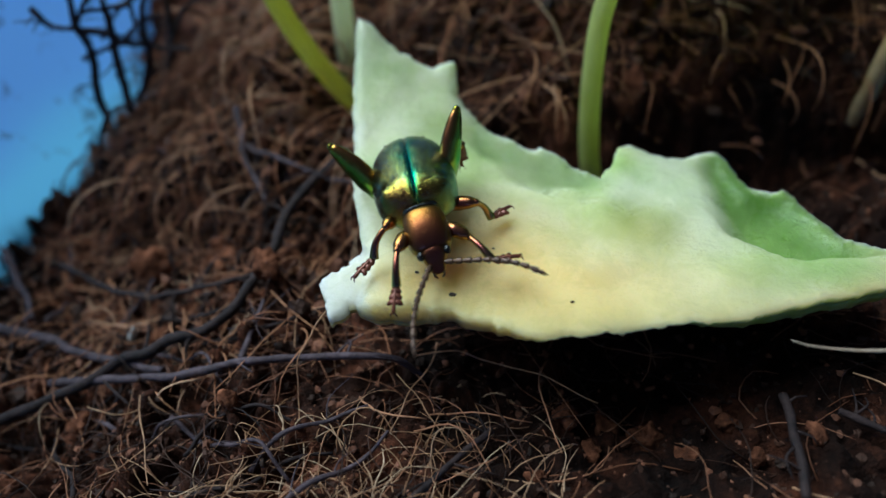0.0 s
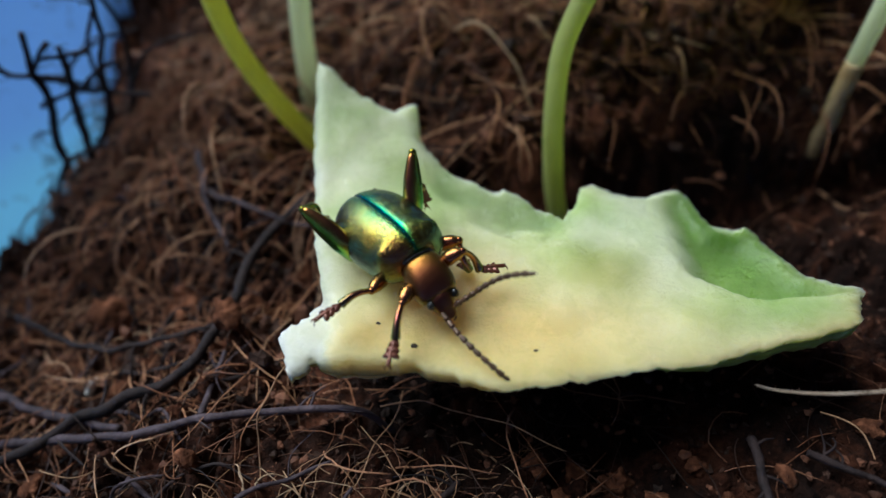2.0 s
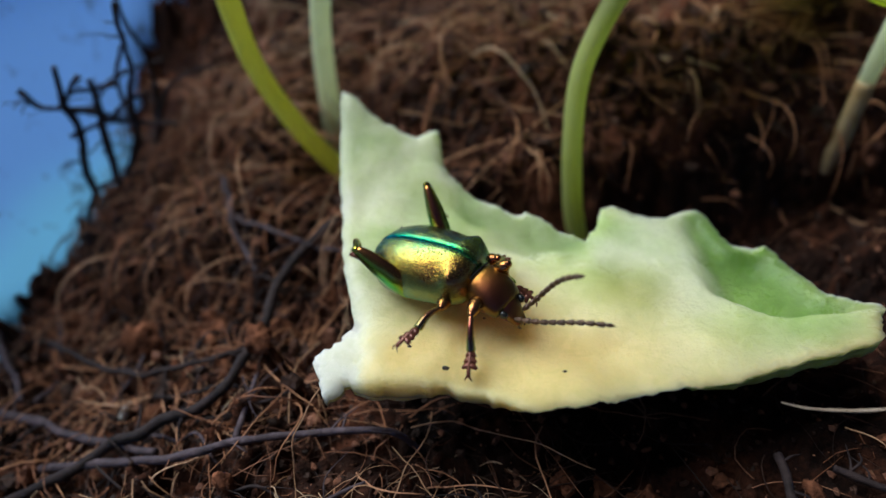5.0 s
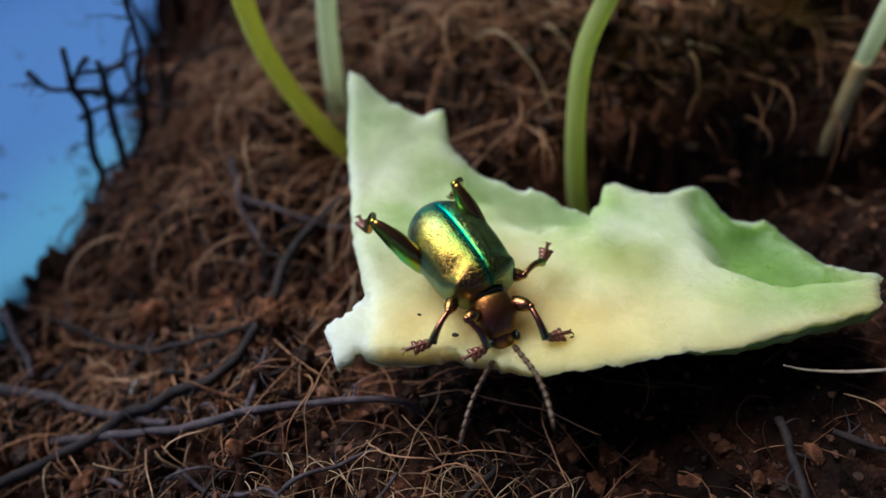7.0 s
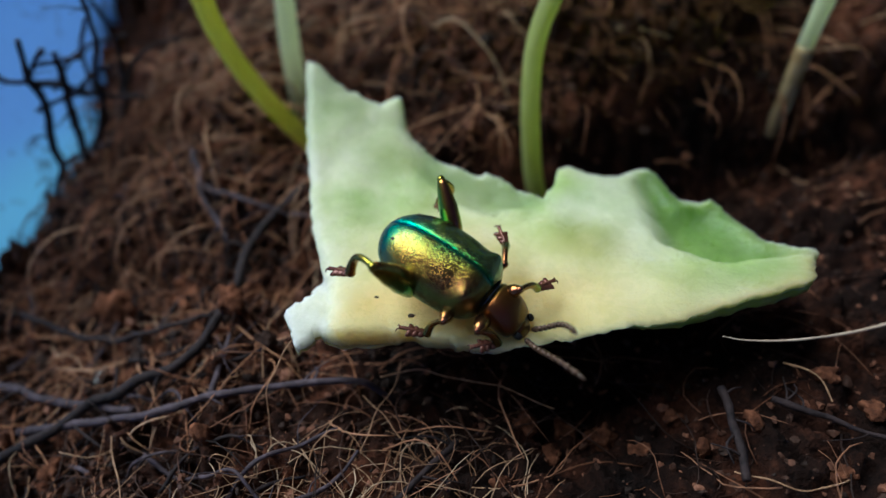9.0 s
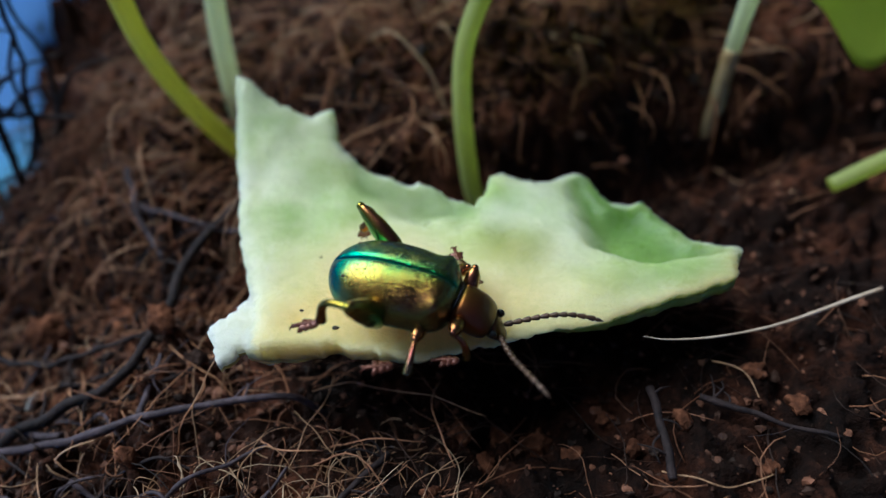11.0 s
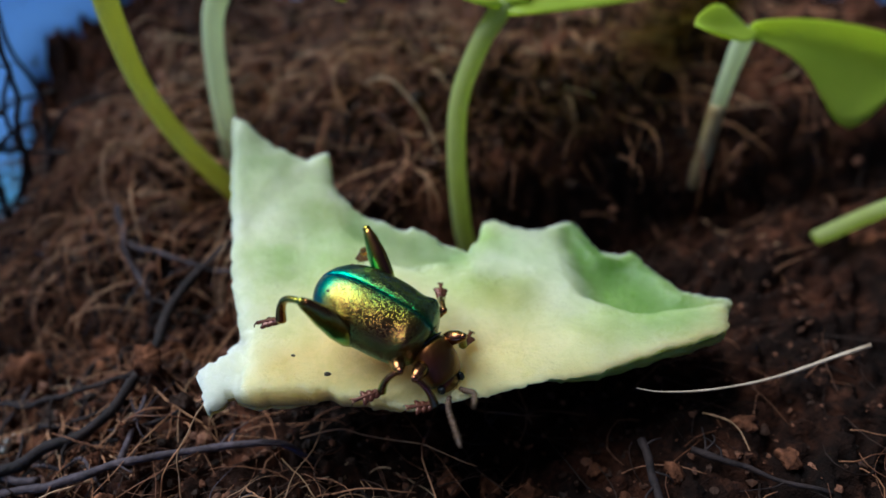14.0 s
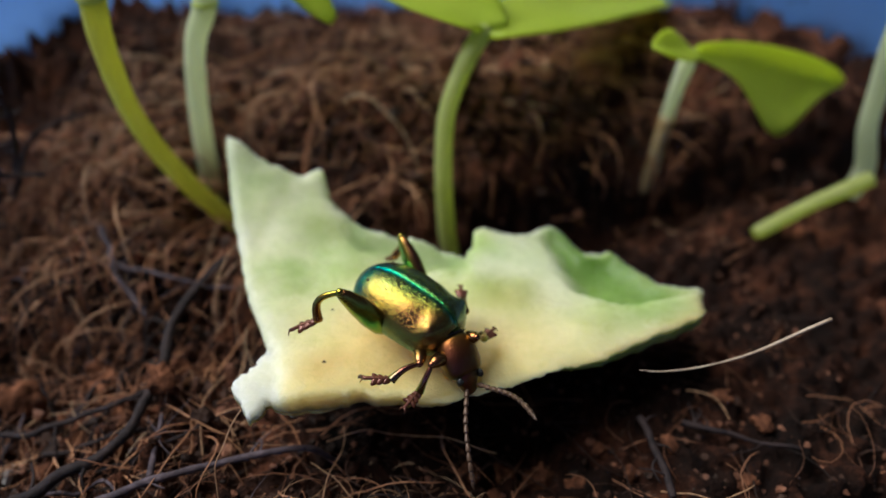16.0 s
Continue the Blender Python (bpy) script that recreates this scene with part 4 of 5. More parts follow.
def wing_case(side):
    rows, cols = 56, 26
    verts, hue = [], []
    for i in range(rows):
        u = i / (rows - 1)
        x = 0.71 - 1.63 * u
        wide = 0.545 * case_width(u) + 0.012
        high = 0.47 * case_height(u) + 0.015
        for k in range(cols):
            a = math.pi / 2 - (math.pi / 2 + 0.75) * (k / (cols - 1)) ** 1.35
            seam = 0.03 * math.exp(-((max(0.0, math.cos(a)) / 0.035) ** 2))
            y = wide * math.cos(a) ** 0.9 if math.cos(a) > 0 else 0.0
            z = -0.08 + high * math.sin(a) * (1.0 if a > 0 else 0.55) - seam * 0.7
            lump = 0.05 * math.exp(-(((u - 0.1) / 0.06) ** 2) - (((a - 0.7) / 0.28) ** 2)) - 0.02 * math.exp(-(((u - 0.24) / 0.07) ** 2) - (((a - 0.9) / 0.4) ** 2))
            y, z = y + lump * 0.6, z + lump
            verts.append((x, side * (y + 0.004), z))
            s = math.cos(a) ** 0.9 if a > 0 else 1 - 0.8 * a
            along = (0, 0.012, 0.04, 0.10, 0.34, 0.62, 0.92, 1.3, 1.6)
            across = (0.12, 0.18, 0.28, 0.36, 0.50, 0.62, 0.60, 0.24, 0.9) if side < 0 else (0.10, 0.16, 0.26, 0.34, 0.48, 0.42, 0.22, 0.25, 0.95)
            h = float(np.interp(s, along, across))
            rear, fore = step_up(0.74, 0.96, u), step_up(0.2, 0.06, u)
            hue.append(h + (0.07 + 0.1 * s - h) * rear + (0.62 - h) * fore * step_up(0.1, 0.3, s) * (0.9 if side < 0 else 0.5))
        verts.append((x, side * 0.004, -0.2))
        hue.append(0.3)
    n = cols + 1
    faces = [(i * n + k, i * n + (k + 1) % n, (i + 1) * n + (k + 1) % n, (i + 1) * n + k) for i in range(rows - 1) for k in range(n)]
    faces += [tuple(range(n))[::-1], tuple((rows - 1) * n + k for k in range(n))]
    if side < 0:
        faces = [f[::-1] for f in faces]
    ob = mesh_object("wing_case", verts, faces, WING, beetle, "glossy green-gold wing case", attrs={"hue": hue})
    for x, a in ((-0.62, 0.95),):
        u = (0.71 - x) / 1.63
        wide, high = 0.525 * case_width(u), 0.47 * case_height(u)
        v, f = ball((x, side * wide * math.cos(a) ** 0.9, -0.06 + high * math.sin(a)), (0.028, 0.024, 0.016), 6, 8)
        mesh_object("spot", v, f, SPOT, ob, "small dark dent on the wing case")
    return ob


def ringed(profile, sides=20):
    """Rings of an oval cross-section along x: rows of x, half width, top, bottom."""
    verts, faces = [], []
    for x, w, t, b in profile:
        for k in range(sides):
            a = 2 * math.pi * k / sides
            c, s = math.cos(a), math.sin(a)
            c, s = math.copysign(abs(c) ** 0.8, c), math.copysign(abs(s) ** 0.85, s)
            cz, hz = (t + b) / 2, (t - b) / 2
            verts.append((x, w * c, cz + hz * s))
    n = sides
    for i in range(len(profile) - 1):
        faces += [(i * n + k, i * n + (k + 1) % n, (i + 1) * n + (k + 1) % n, (i + 1) * n + k) for k in range(n)]
    faces += [tuple(range(n))[::-1], tuple(len(verts) - n + k for k in range(n))]
    return verts, faces


def smooth_profile(rows, count=24):
    r = np.array(rows, float)
    return spline(r, count)


def build_body():
    wing_case(1)
    wing_case(-1)
    v, f = ringed(smooth_profile([(0.58, 0.20, 0.05, -0.30), (0.35, 0.32, 0.0, -0.36), (0.0, 0.36, 0.0, -0.36), (-0.4, 0.33, -0.02, -0.30), (-0.7, 0.2, -0.05, -0.22), (-0.83, 0.05, -0.08, -0.16)]))
    mesh_object("belly", v, f, COPPER, beetle, "dark coppery underside", attrs={"hue": [0.8] * len(v)})
    # the fore body turns about the neck, so its parts are built round it
    nx, ny, nz = NECK

    def about_neck(rows):
        return [(x - nx, w, t - nz, low - nz) for x, w, t, low in rows]

    v, f = ringed(smooth_profile(about_neck([(0.50, 0.17, 0.14, -0.18), (0.66, 0.19, 0.16, -0.2), (0.725, 0.205, 0.18, -0.21), (0.755, 0.245, 0.215, -0.24), (0.84, 0.265, 0.23, -0.25), (0.98, 0.275, 0.22, -0.24), (1.10, 0.27, 0.18, -0.22), (1.20, 0.24, 0.12, -0.18), (1.24, 0.185, 0.08, -0.14), (1.26, 0.09, 0.03, -0.1)]), 34), 28)
    hue = [max(0.03, min(0.9, 0.12 + (p[0] - 0.2) * 1.4 + 0.9 * max(0, abs(p[1]) - 0.15))) for p in v]
    thorax = mesh_object("thorax", v, f, COPPER, beetle, "coppery brown neck shield", attrs={"hue": hue})
    v, f = ringed(about_neck([(0.685, 0.19, 0.17, -0.1), (0.705, 0.235, 0.22, -0.1), (0.73, 0.19, 0.17, -0.1)]), 20)
    mesh_object("collar", v, f, EYE, thorax, "narrow black collar behind the neck shield")
    v, f = ringed(smooth_profile(about_neck([(1.17, 0.12, 0.07, -0.15), (1.24, 0.15, 0.075, -0.18), (1.30, 0.155, 0.05, -0.19), (1.37, 0.125, -0.01, -0.2), (1.43, 0.10, -0.07, -0.19), (1.48, 0.075, -0.11, -0.17), (1.50, 0.03, -0.13, -0.15)])))
    head = mesh_object("head", v, f, COPPER, beetle, "dark coppery head", attrs={"hue": [0.75] * len(v)})
    for s in (1, -1):
        v, f = ball((1.29 - nx, s * 0.165, 0.01 - nz), (0.058, 0.045, 0.06), 10, 14)
        mesh_object("eye", v, f, EYE, head, "bulging black eye")
        v, f = tube(spline([(1.44 - nx, s * 0.05, -0.14 - nz), (1.49 - nx, s * 0.06, -0.19 - nz), (1.50 - nx, s * 0.03, -0.24 - nz)], 8), np.linspace(0.022, 0.01, 8), 8)
        mesh_object("mouthpart", v, f, FEELER, head)
    return thorax, head


NECK = (0.55, 0.0, 0.05)
THORAX, HEAD = build_body()
LEG_SIZES = {"front": (0.42, 0.42, 0.36), "middle": (0.46, 0.42, 0.38), "hind": (0.97, 0.58, 0.46)}
HIPS = {"front": (0.80, 0.16, -0.22), "middle": (0.38, 0.28, -0.28), "hind": (-0.10, 0.45, -0.22)}
LEGS, FEELERS = {}, {}


def foot_pad(x0, length, wide, thick):
    """A flat heart-shaped pad of the foot, notched at its front."""
    verts, faces, sides, rows = [], [], 12, 9
    for i in range(rows):
        u = i / (rows - 1)
        k = 0.3 + 0.7 * math.sin(math.pi / 2 * min(1.0, u / 0.65))
        k *= max(0.03, 1 - max(0.0, (u - 0.65) / 0.355) ** 2) ** 0.5
        for j in range(sides):
            a = 2 * math.pi * j / sides
            y = wide * k * math.cos(a)
            verts.append((x0 + length * (0.85 * u + 0.4 * u * (abs(y) / wide) ** 1.5), y, thick * k * math.sin(a) * 0.8))
    for i in range(rows - 1):
        faces += [(i * sides + j, i * sides + (j + 1) % sides, (i + 1) * sides + (j + 1) % sides, (i + 1) * sides + j) for j in range(sides)]
    return verts, faces + [tuple(range(sides))[::-1], tuple(len(verts) - sides + j for j in range(sides))]


def build_leg(side_name, kind):
    """Thigh, shin and foot, each along its own x axis, bent at knee and ankle."""
    s = 1 if side_name == "left" else -1
    thigh_l, shin_l, foot_l = LEG_SIZES[kind]
    u = np.linspace(0, 1, 22)
    swell = np.interp(u, (0, 0.1, 0.35, 0.65, 0.9, 1), (0.06, 0.115, 0.155, 0.14, 0.092, 0.06)) if kind == "hind" else np.interp(u, (0, 0.2, 0.55, 0.85, 1), (0.05, 0.075, 0.102, 0.084, 0.05))
    line = np.stack([u * thigh_l, 0 * u, 0.04 * np.sin(np.pi * u)], 1)
    v, f = tube(line, 0.84 * swell if kind == "hind" else swell, 16, 1.3 if kind == "hind" else 0.95)
    hue = [float(np.clip(0.74 - 0.6 * abs(p[1]) / 0.11 - 0.1 * p[0] / thigh_l, 0.02, 1)) if kind == "hind" else 0.5 + 0.25 * (1 - p[0] / thigh_l) for p in v]
    thigh = mesh_object(kind + "_leg", v, f, BRONZE, beetle, "swollen bronze-green thigh" if kind == "hind" else "thin bronze leg", attrs={"hue": hue})
    r = 0.054 if kind == "hind" else 0.048
    bow = 0.15 if kind == "hind" else 0.05
    line = np.stack([u * shin_l, 0 * u, bow * np.sin(np.pi * u)], 1)
    radii = r * (0.75 + 0.5 * u**2) * np.where(u < 0.05, 0.9, 1)
    pieces = [tube(line, radii, 10), ball((0, 0, 0), (r * 1.15, r * 1.05, r * 1.05), 6, 10)]
    v, f = joined(pieces)
    shin = mesh_object("shin", v, f, BRONZE, thigh, attrs={"hue": [(0.3 if kind == "hind" else 0.62) + 0.35 * min(1, max(0, p[0] / shin_l)) for p in v]})
    # three heart-shaped pads, then the slender claw joint
    pieces = [foot_pad(q * foot_l, 0.27 * foot_l, k * 0.095, 0.05) for q, k in ((0.0, 0.72), (0.2, 0.9), (0.4, 1.08))]
    q = np.linspace(0, 1, 14)
    pieces.append(tube(np.stack([(0.02 + 0.88 * q) * foot_l, 0 * q, 0.016 + 0.012 * np.sin(3 * q)], 1), 0.02 + 0.007 * q, 8))
    for c in (1, -1):
        pieces.append(tube(spline([(0.88 * foot_l, 0, 0.02), (0.96 * foot_l, c * 0.03, 0.022), (1.02 * foot_l, c * 0.042, -0.02)], 6), np.linspace(0.015, 0.005, 6), 6))
    v, f = joined(pieces)
    foot = mesh_object("foot", v, f, TARSUS, thigh, "reddish lobed foot with claws")
    hip = Vector((HIPS[kind][0], s * HIPS[kind][1], HIPS[kind][2]))
    LEGS[side_name + "_" + kind] = (thigh, shin, foot, hip, kind)


def build_feeler(side_name):
    s = 1 if side_name == "left" else -1
    u = np.linspace(0, 1, 133)
    beads = np.interp((u * 11) % 1.0, (0, 0.12, 0.45, 0.85, 1), (0.5, 0.7, 0.95, 1.08, 0.55))
    line = np.stack([1.24 * u, s * 0.07 * np.sin(np.pi * u), 0.07 * np.sin(np.pi * u) - 0.02 * np.sin(2 * np.pi * u)], 1)
    v, f = tube(line, (0.036 - 0.003 * u) * beads * np.clip((1.004 - u) * 14, 0.1, 1), 10)
    FEELERS[side_name] = mesh_object("feeler", v, f, FEELER, beetle, "beaded dark brown feeler")


for side_name in ("left", "right"):
    for kind in ("front", "middle", "hind"):
        build_leg(side_name, kind)
    build_feeler(side_name)


def axis_pose(origin, ahead, up):
    """A pose at origin (cm) with its x axis along ahead and its z axis as near to up as it can be."""
    x = ahead.normalized()
    y = up.cross(x).normalized()
    z = x.cross(y)
    return Matrix(((x[0], y[0], z[0], origin[0] * CM), (x[1], y[1], z[1], origin[1] * CM), (x[2], y[2], z[2], origin[2] * CM), (0, 0, 0, 1)))


def step(name, rows):
    """Keys one leg: rows of seconds, knee and foot tip, in millimetres of the beetle's own space."""
    thigh, shin, foot, hip, kind = LEGS[name]
    thigh_l, shin_l, foot_l = LEG_SIZES[kind]
    keys = ([], [], [])
    for t, kx, ky, kz, fx, fy, fz in rows:
        knee, tip = Vector((kx, ky, kz)) / 10, Vector((fx, fy, fz + 0.5)) / 10
        out = (knee - hip).normalized()
        knee = hip + out * thigh_l
        reach = tip - knee
        d = min(max(reach.length, abs(shin_l - foot_l) + 0.05), (shin_l + foot_l) * 0.995)
        way = reach.normalized()
        along = (shin_l**2 - foot_l**2 + d * d) / (2 * d)
        rise = math.sqrt(max(0.0, shin_l**2 - along**2))
        bend = Vector((0, 0, -1))
        bend = (bend - way * bend.dot(way)).normalized()
        side = bend.cross(way).normalized() * (1 if hip[1] > 0 else -1)
        # the foot lies flat: the ankle comes no lower than its tip
        drop = (knee + way * along)[2] - tip[2] - 0.04
        c = max(-1.0, min(1.0, drop / max(1e-4, rise * abs(bend[2]))))
        ankle = knee + way * along + (bend * c + side * math.sqrt(1 - c * c)) * rise
        up = Vector((0, 0, 1))
        a = axis_pose(hip, out, up)
        b = axis_pose(knee, ankle - knee, up - out * 0.3 + (knee - ankle) * 0.01)
        c = axis_pose(ankle, knee + way * d - ankle, up)
        keys[0].append((t, a))
        keys[1].append((t, a.inverted() @ b))
        keys[2].append((t, a.inverted() @ c))
    for ob, k in zip((thigh, shin, foot), keys):
        walk(ob, k)


def swing(name, rows):
    """Keys one feeler: rows of seconds, the way in which it points, and its foot in millimetres of the beetle's own space."""
    keys = []
    for t, x, y, z, bx, by, bz in rows:
        base = Vector((bx, by, bz)) / 10
        keys.append((t, axis_pose(base, Vector((x, y, z)), Vector((0, 0, 1)))))
    walk(FEELERS[name], keys)


def turn_head(rows):
    """Keys neck shield and head: rows of seconds and the degrees by which they lift and turn to the left."""
    for ob in (THORAX, HEAD):
        walk(ob, [(t, pose(NECK[0] * CM, NECK[1] * CM, NECK[2] * CM, 0, -lift, turn)) for t, lift, turn in rows])


def motions():
    """The beetle turns on the rind; its legs step and its feelers swing."""
    body_rows = [
        (0.0, -0.00376, 0.07059, 0.02063, 5.6, -7.5, -80.7),
        (0.5, -0.00283, 0.07029, 0.02055, 5.7, -8.1, -75.6),
        (1.0, -0.00163, 0.06921, 0.0205, 5.2, -1.7, -66.0),
        (1.5, -0.00134, 0.06925, 0.02048, 4.9, -1.3, -59.5),
        (2.0, -0.00189, 0.06966, 0.0205, 4.6, -5.8, -55.1),
        (2.5, -0.00279, 0.07111, 0.02059, 4.5, -9.5, -51.4),
        (3.0, -0.00223, 0.07134, 0.02059, 4.3, -11.9, -43.7),
        (3.5, -0.00184, 0.07066, 0.02055, 4.0, -14.2, -34.4),
        (4.0, -0.0013, 0.06974, 0.02037, 3.2, -16.1, -29.0),
        (6.5, 0.00219, 0.06746, 0.0197, -1.0, 8.2, -55.2),
        (7.0, 0.00257, 0.06492, 0.01999, -1.4, 10.6, -62.9),
        (7.5, 0.00318, 0.0629, 0.02028, -1.6, 12.1, -66.5),
        (8.0, 0.00362, 0.06155, 0.02023, -3.0, 11.8, -63.0),
        (8.5, 0.00447, 0.06048, 0.02022, -4.6, 14.4, -56.8),
        (9.0, 0.00572, 0.05866, 0.02059, -0.6, 12.7, -41.3),
        (9.5, 0.00846, 0.05645, 0.02052, -0.2, 6.9, -33.0),
        (10.0, 0.01049, 0.05502, 0.02151, 4.3, 7.7, -24.5),
        (12.5, 0.0091, 0.05883, 0.0199, 1.4, 2.2, -25.7),
        (13.0, 0.00898, 0.05971, 0.01993, 0.2, 2.2, -22.9),
        (13.5, 0.00864, 0.05996, 0.02035, -0.3, 9.5, -25.7),
        (14.0, 0.00845, 0.05951, 0.0207, -0.6, 13.7, -35.5),
        (14.5, 0.00907, 0.059, 0.02062, -2.0, 11.3, -44.2),
        (15.0, 0.00917, 0.05828, 0.02062, -3.6, 12.1, -47.4),
        (15.5, 0.00872, 0.05946, 0.02061, -5.0, 10.0, -52.0),
        (16.0, 0.00938, 0.06121, 0.02052, -5.3, 7.5, -53.2),
    ]
    walk(beetle, [(t, pose(x, y, z, rx, ry, rz)) for t, x, y, z, rx, ry, rz in body_rows])
    turn_head([
        (0.0, -23.3, 3.9),
        (0.5, -24.1, 2.1),
        (1.0, -22.9, -1.4),
        (1.5, -22.3, -4.8),
        (2.0, -22.1, -7.2),
        (2.5, -22.4, -8.4),
        (3.0, -23.1, -9.5),
        (3.5, -24.1, -11.1),
        (4.0, -24.3, -13.2),
        (6.5, -21.1, -10.4),
        (7.0, -21.0, -9.4),
        (7.5, -20.6, -6.7),
        (8.0, -20.2, -0.8),
        (8.5, -19.0, 5.3),
        (9.0, -20.9, 4.8),
        (9.5, -22.3, 4.4),
        (10.0, -24.6, 2.1),
        (12.5, -20.6, -10.9),
        (13.0, -22.6, -14.6),
        (13.5, -23.8, -16.3),
        (14.0, -24.5, -18.2),
        (14.5, -24.8, -17.6),
        (15.0, -24.2, -17.2),
        (15.5, -23.1, -16.5),
        (16.0, -23.1, -17.1),
    ])
    step("right_front", [
        (0.0, 13.0, -4.5, -1.2, 17.6, -5.9, -7.1),
        (0.5, 12.6, -5.5, -1.4, 16.8, -8.7, -6.8),
        (1.0, 11.2, -6.3, -0.3, 14.2, -10.3, -4.7),
        (1.5, 10.9, -6.8, -0.8, 15.8, -10.6, -4.8),
        (2.0, 11.1, -6.7, -1.1, 15.2, -11.8, -5.3),
        (2.5, 11.2, -6.6, -3.1, 14.2, -12.3, -7.3),
        (3.0, 10.8, -7.1, -1.1, 12.9, -13.1, -5.3),
        (3.5, 10.2, -7.7, -1.5, 11.9, -11.1, -8.1),
        (4.0, 8.8, -8.4, -1.1, 9.7, -11.7, -7.8),
        (6.5, 10.5, -7.7, 1.7, 13.6, -10.2, -2.9),
        (7.0, 9.7, -6.6, 2.0, 12.2, -7.3, -2.9),
        (7.5, 9.9, -5.9, 1.7, 11.1, -6.6, -3.2),
        (8.0, 11.4, -6.3, 0.3, 11.8, -6.1, -3.2),
        (8.5, 11.1, -5.9, 0.8, 10.3, -4.9, -3.2),
        (9.0, 9.2, -7.2, 1.1, 8.5, -5.8, -4.0),
        (9.5, 9.4, -5.9, 1.2, 9.4, -4.2, -4.8),
        (10.0, 7.7, -5.8, 0.8, 7.7, -4.1, -5.6),
        (12.5, 9.2, -6.8, 1.2, 9.3, -7.4, -4.7),
        (13.0, 9.1, -7.7, 1.0, 9.3, -7.8, -4.9),
        (13.5, 8.3, -8.4, -0.0, 10.3, -7.3, -4.1),
        (14.0, 8.3, -8.0, 0.4, 8.6, -7.9, -4.1),
        (14.5, 8.6, -7.4, -0.0, 9.0, -7.3, -4.4),
        (15.0, 8.2, -6.3, 0.1, 8.6, -6.7, -4.5),
        (15.5, 9.7, -5.9, -2.0, 10.5, -6.5, -4.6),
        (16.0, 7.8, -6.0, -0.6, 8.0, -10.7, -5.6),
    ])
    step("right_middle", [
        (0.0, 8.8, -5.1, -0.0, 10.9, -10.0, -5.4),
        (0.5, 8.5, -6.2, -0.5, 8.8, -12.3, -4.8),
        (1.0, 7.5, -7.0, 0.0, 6.3, -14.1, -3.1),
        (1.5, 6.6, -7.9, -0.5, 4.5, -15.2, -2.4),
        (2.0, 6.5, -7.8, -0.7, 5.6, -15.6, -1.0),
        (2.5, 6.7, -7.7, -1.0, 5.9, -15.4, -1.9),
        (3.0, 6.8, -7.1, -0.4, 7.2, -14.3, -3.6),
        (3.5, 6.0, -7.8, -0.4, 4.4, -15.0, -2.7),
        (4.0, 5.4, -8.2, 0.3, 2.8, -15.2, -1.7),
        (6.5, 7.8, -7.7, 1.4, 5.6, -15.2, 0.3),
        (7.0, 7.9, -7.3, 0.7, 7.4, -12.6, -3.6),
        (7.5, 7.6, -6.6, 0.6, 5.9, -11.7, -4.1),
        (8.0, 7.3, -7.0, 0.1, 3.7, -11.7, -4.8),
        (8.5, 6.1, -7.4, 0.2, 1.9, -12.7, -3.9),
        (9.0, 5.1, -7.8, 0.5, -0.3, -8.5, -5.2),
        (9.5, 5.6, -7.2, -0.5, 0.5, -9.8, -5.5),
        (10.0, 3.9, -7.1, -0.2, -2.0, -12.2, -1.6),
        (12.5, 6.2, -7.7, 0.2, 3.4, -9.0, -4.8),
        (13.0, 6.9, -7.1, 0.3, 2.5, -12.1, -4.0),
        (13.5, 4.9, -8.1, 0.1, 0.4, -10.4, -5.4),
        (14.0, 6.6, -6.3, 0.1, 2.6, -10.0, -5.4),
        (14.5, 6.7, -5.5, 0.0, 2.7, -9.6, -5.5),
        (15.0, 6.7, -5.7, -0.6, 2.5, -8.5, -5.8),
        (15.5, 7.9, -3.5, -2.4, 3.2, -9.7, -4.1),
        (16.0, 6.2, -5.9, -1.3, 2.0, -12.2, -3.3),
    ])
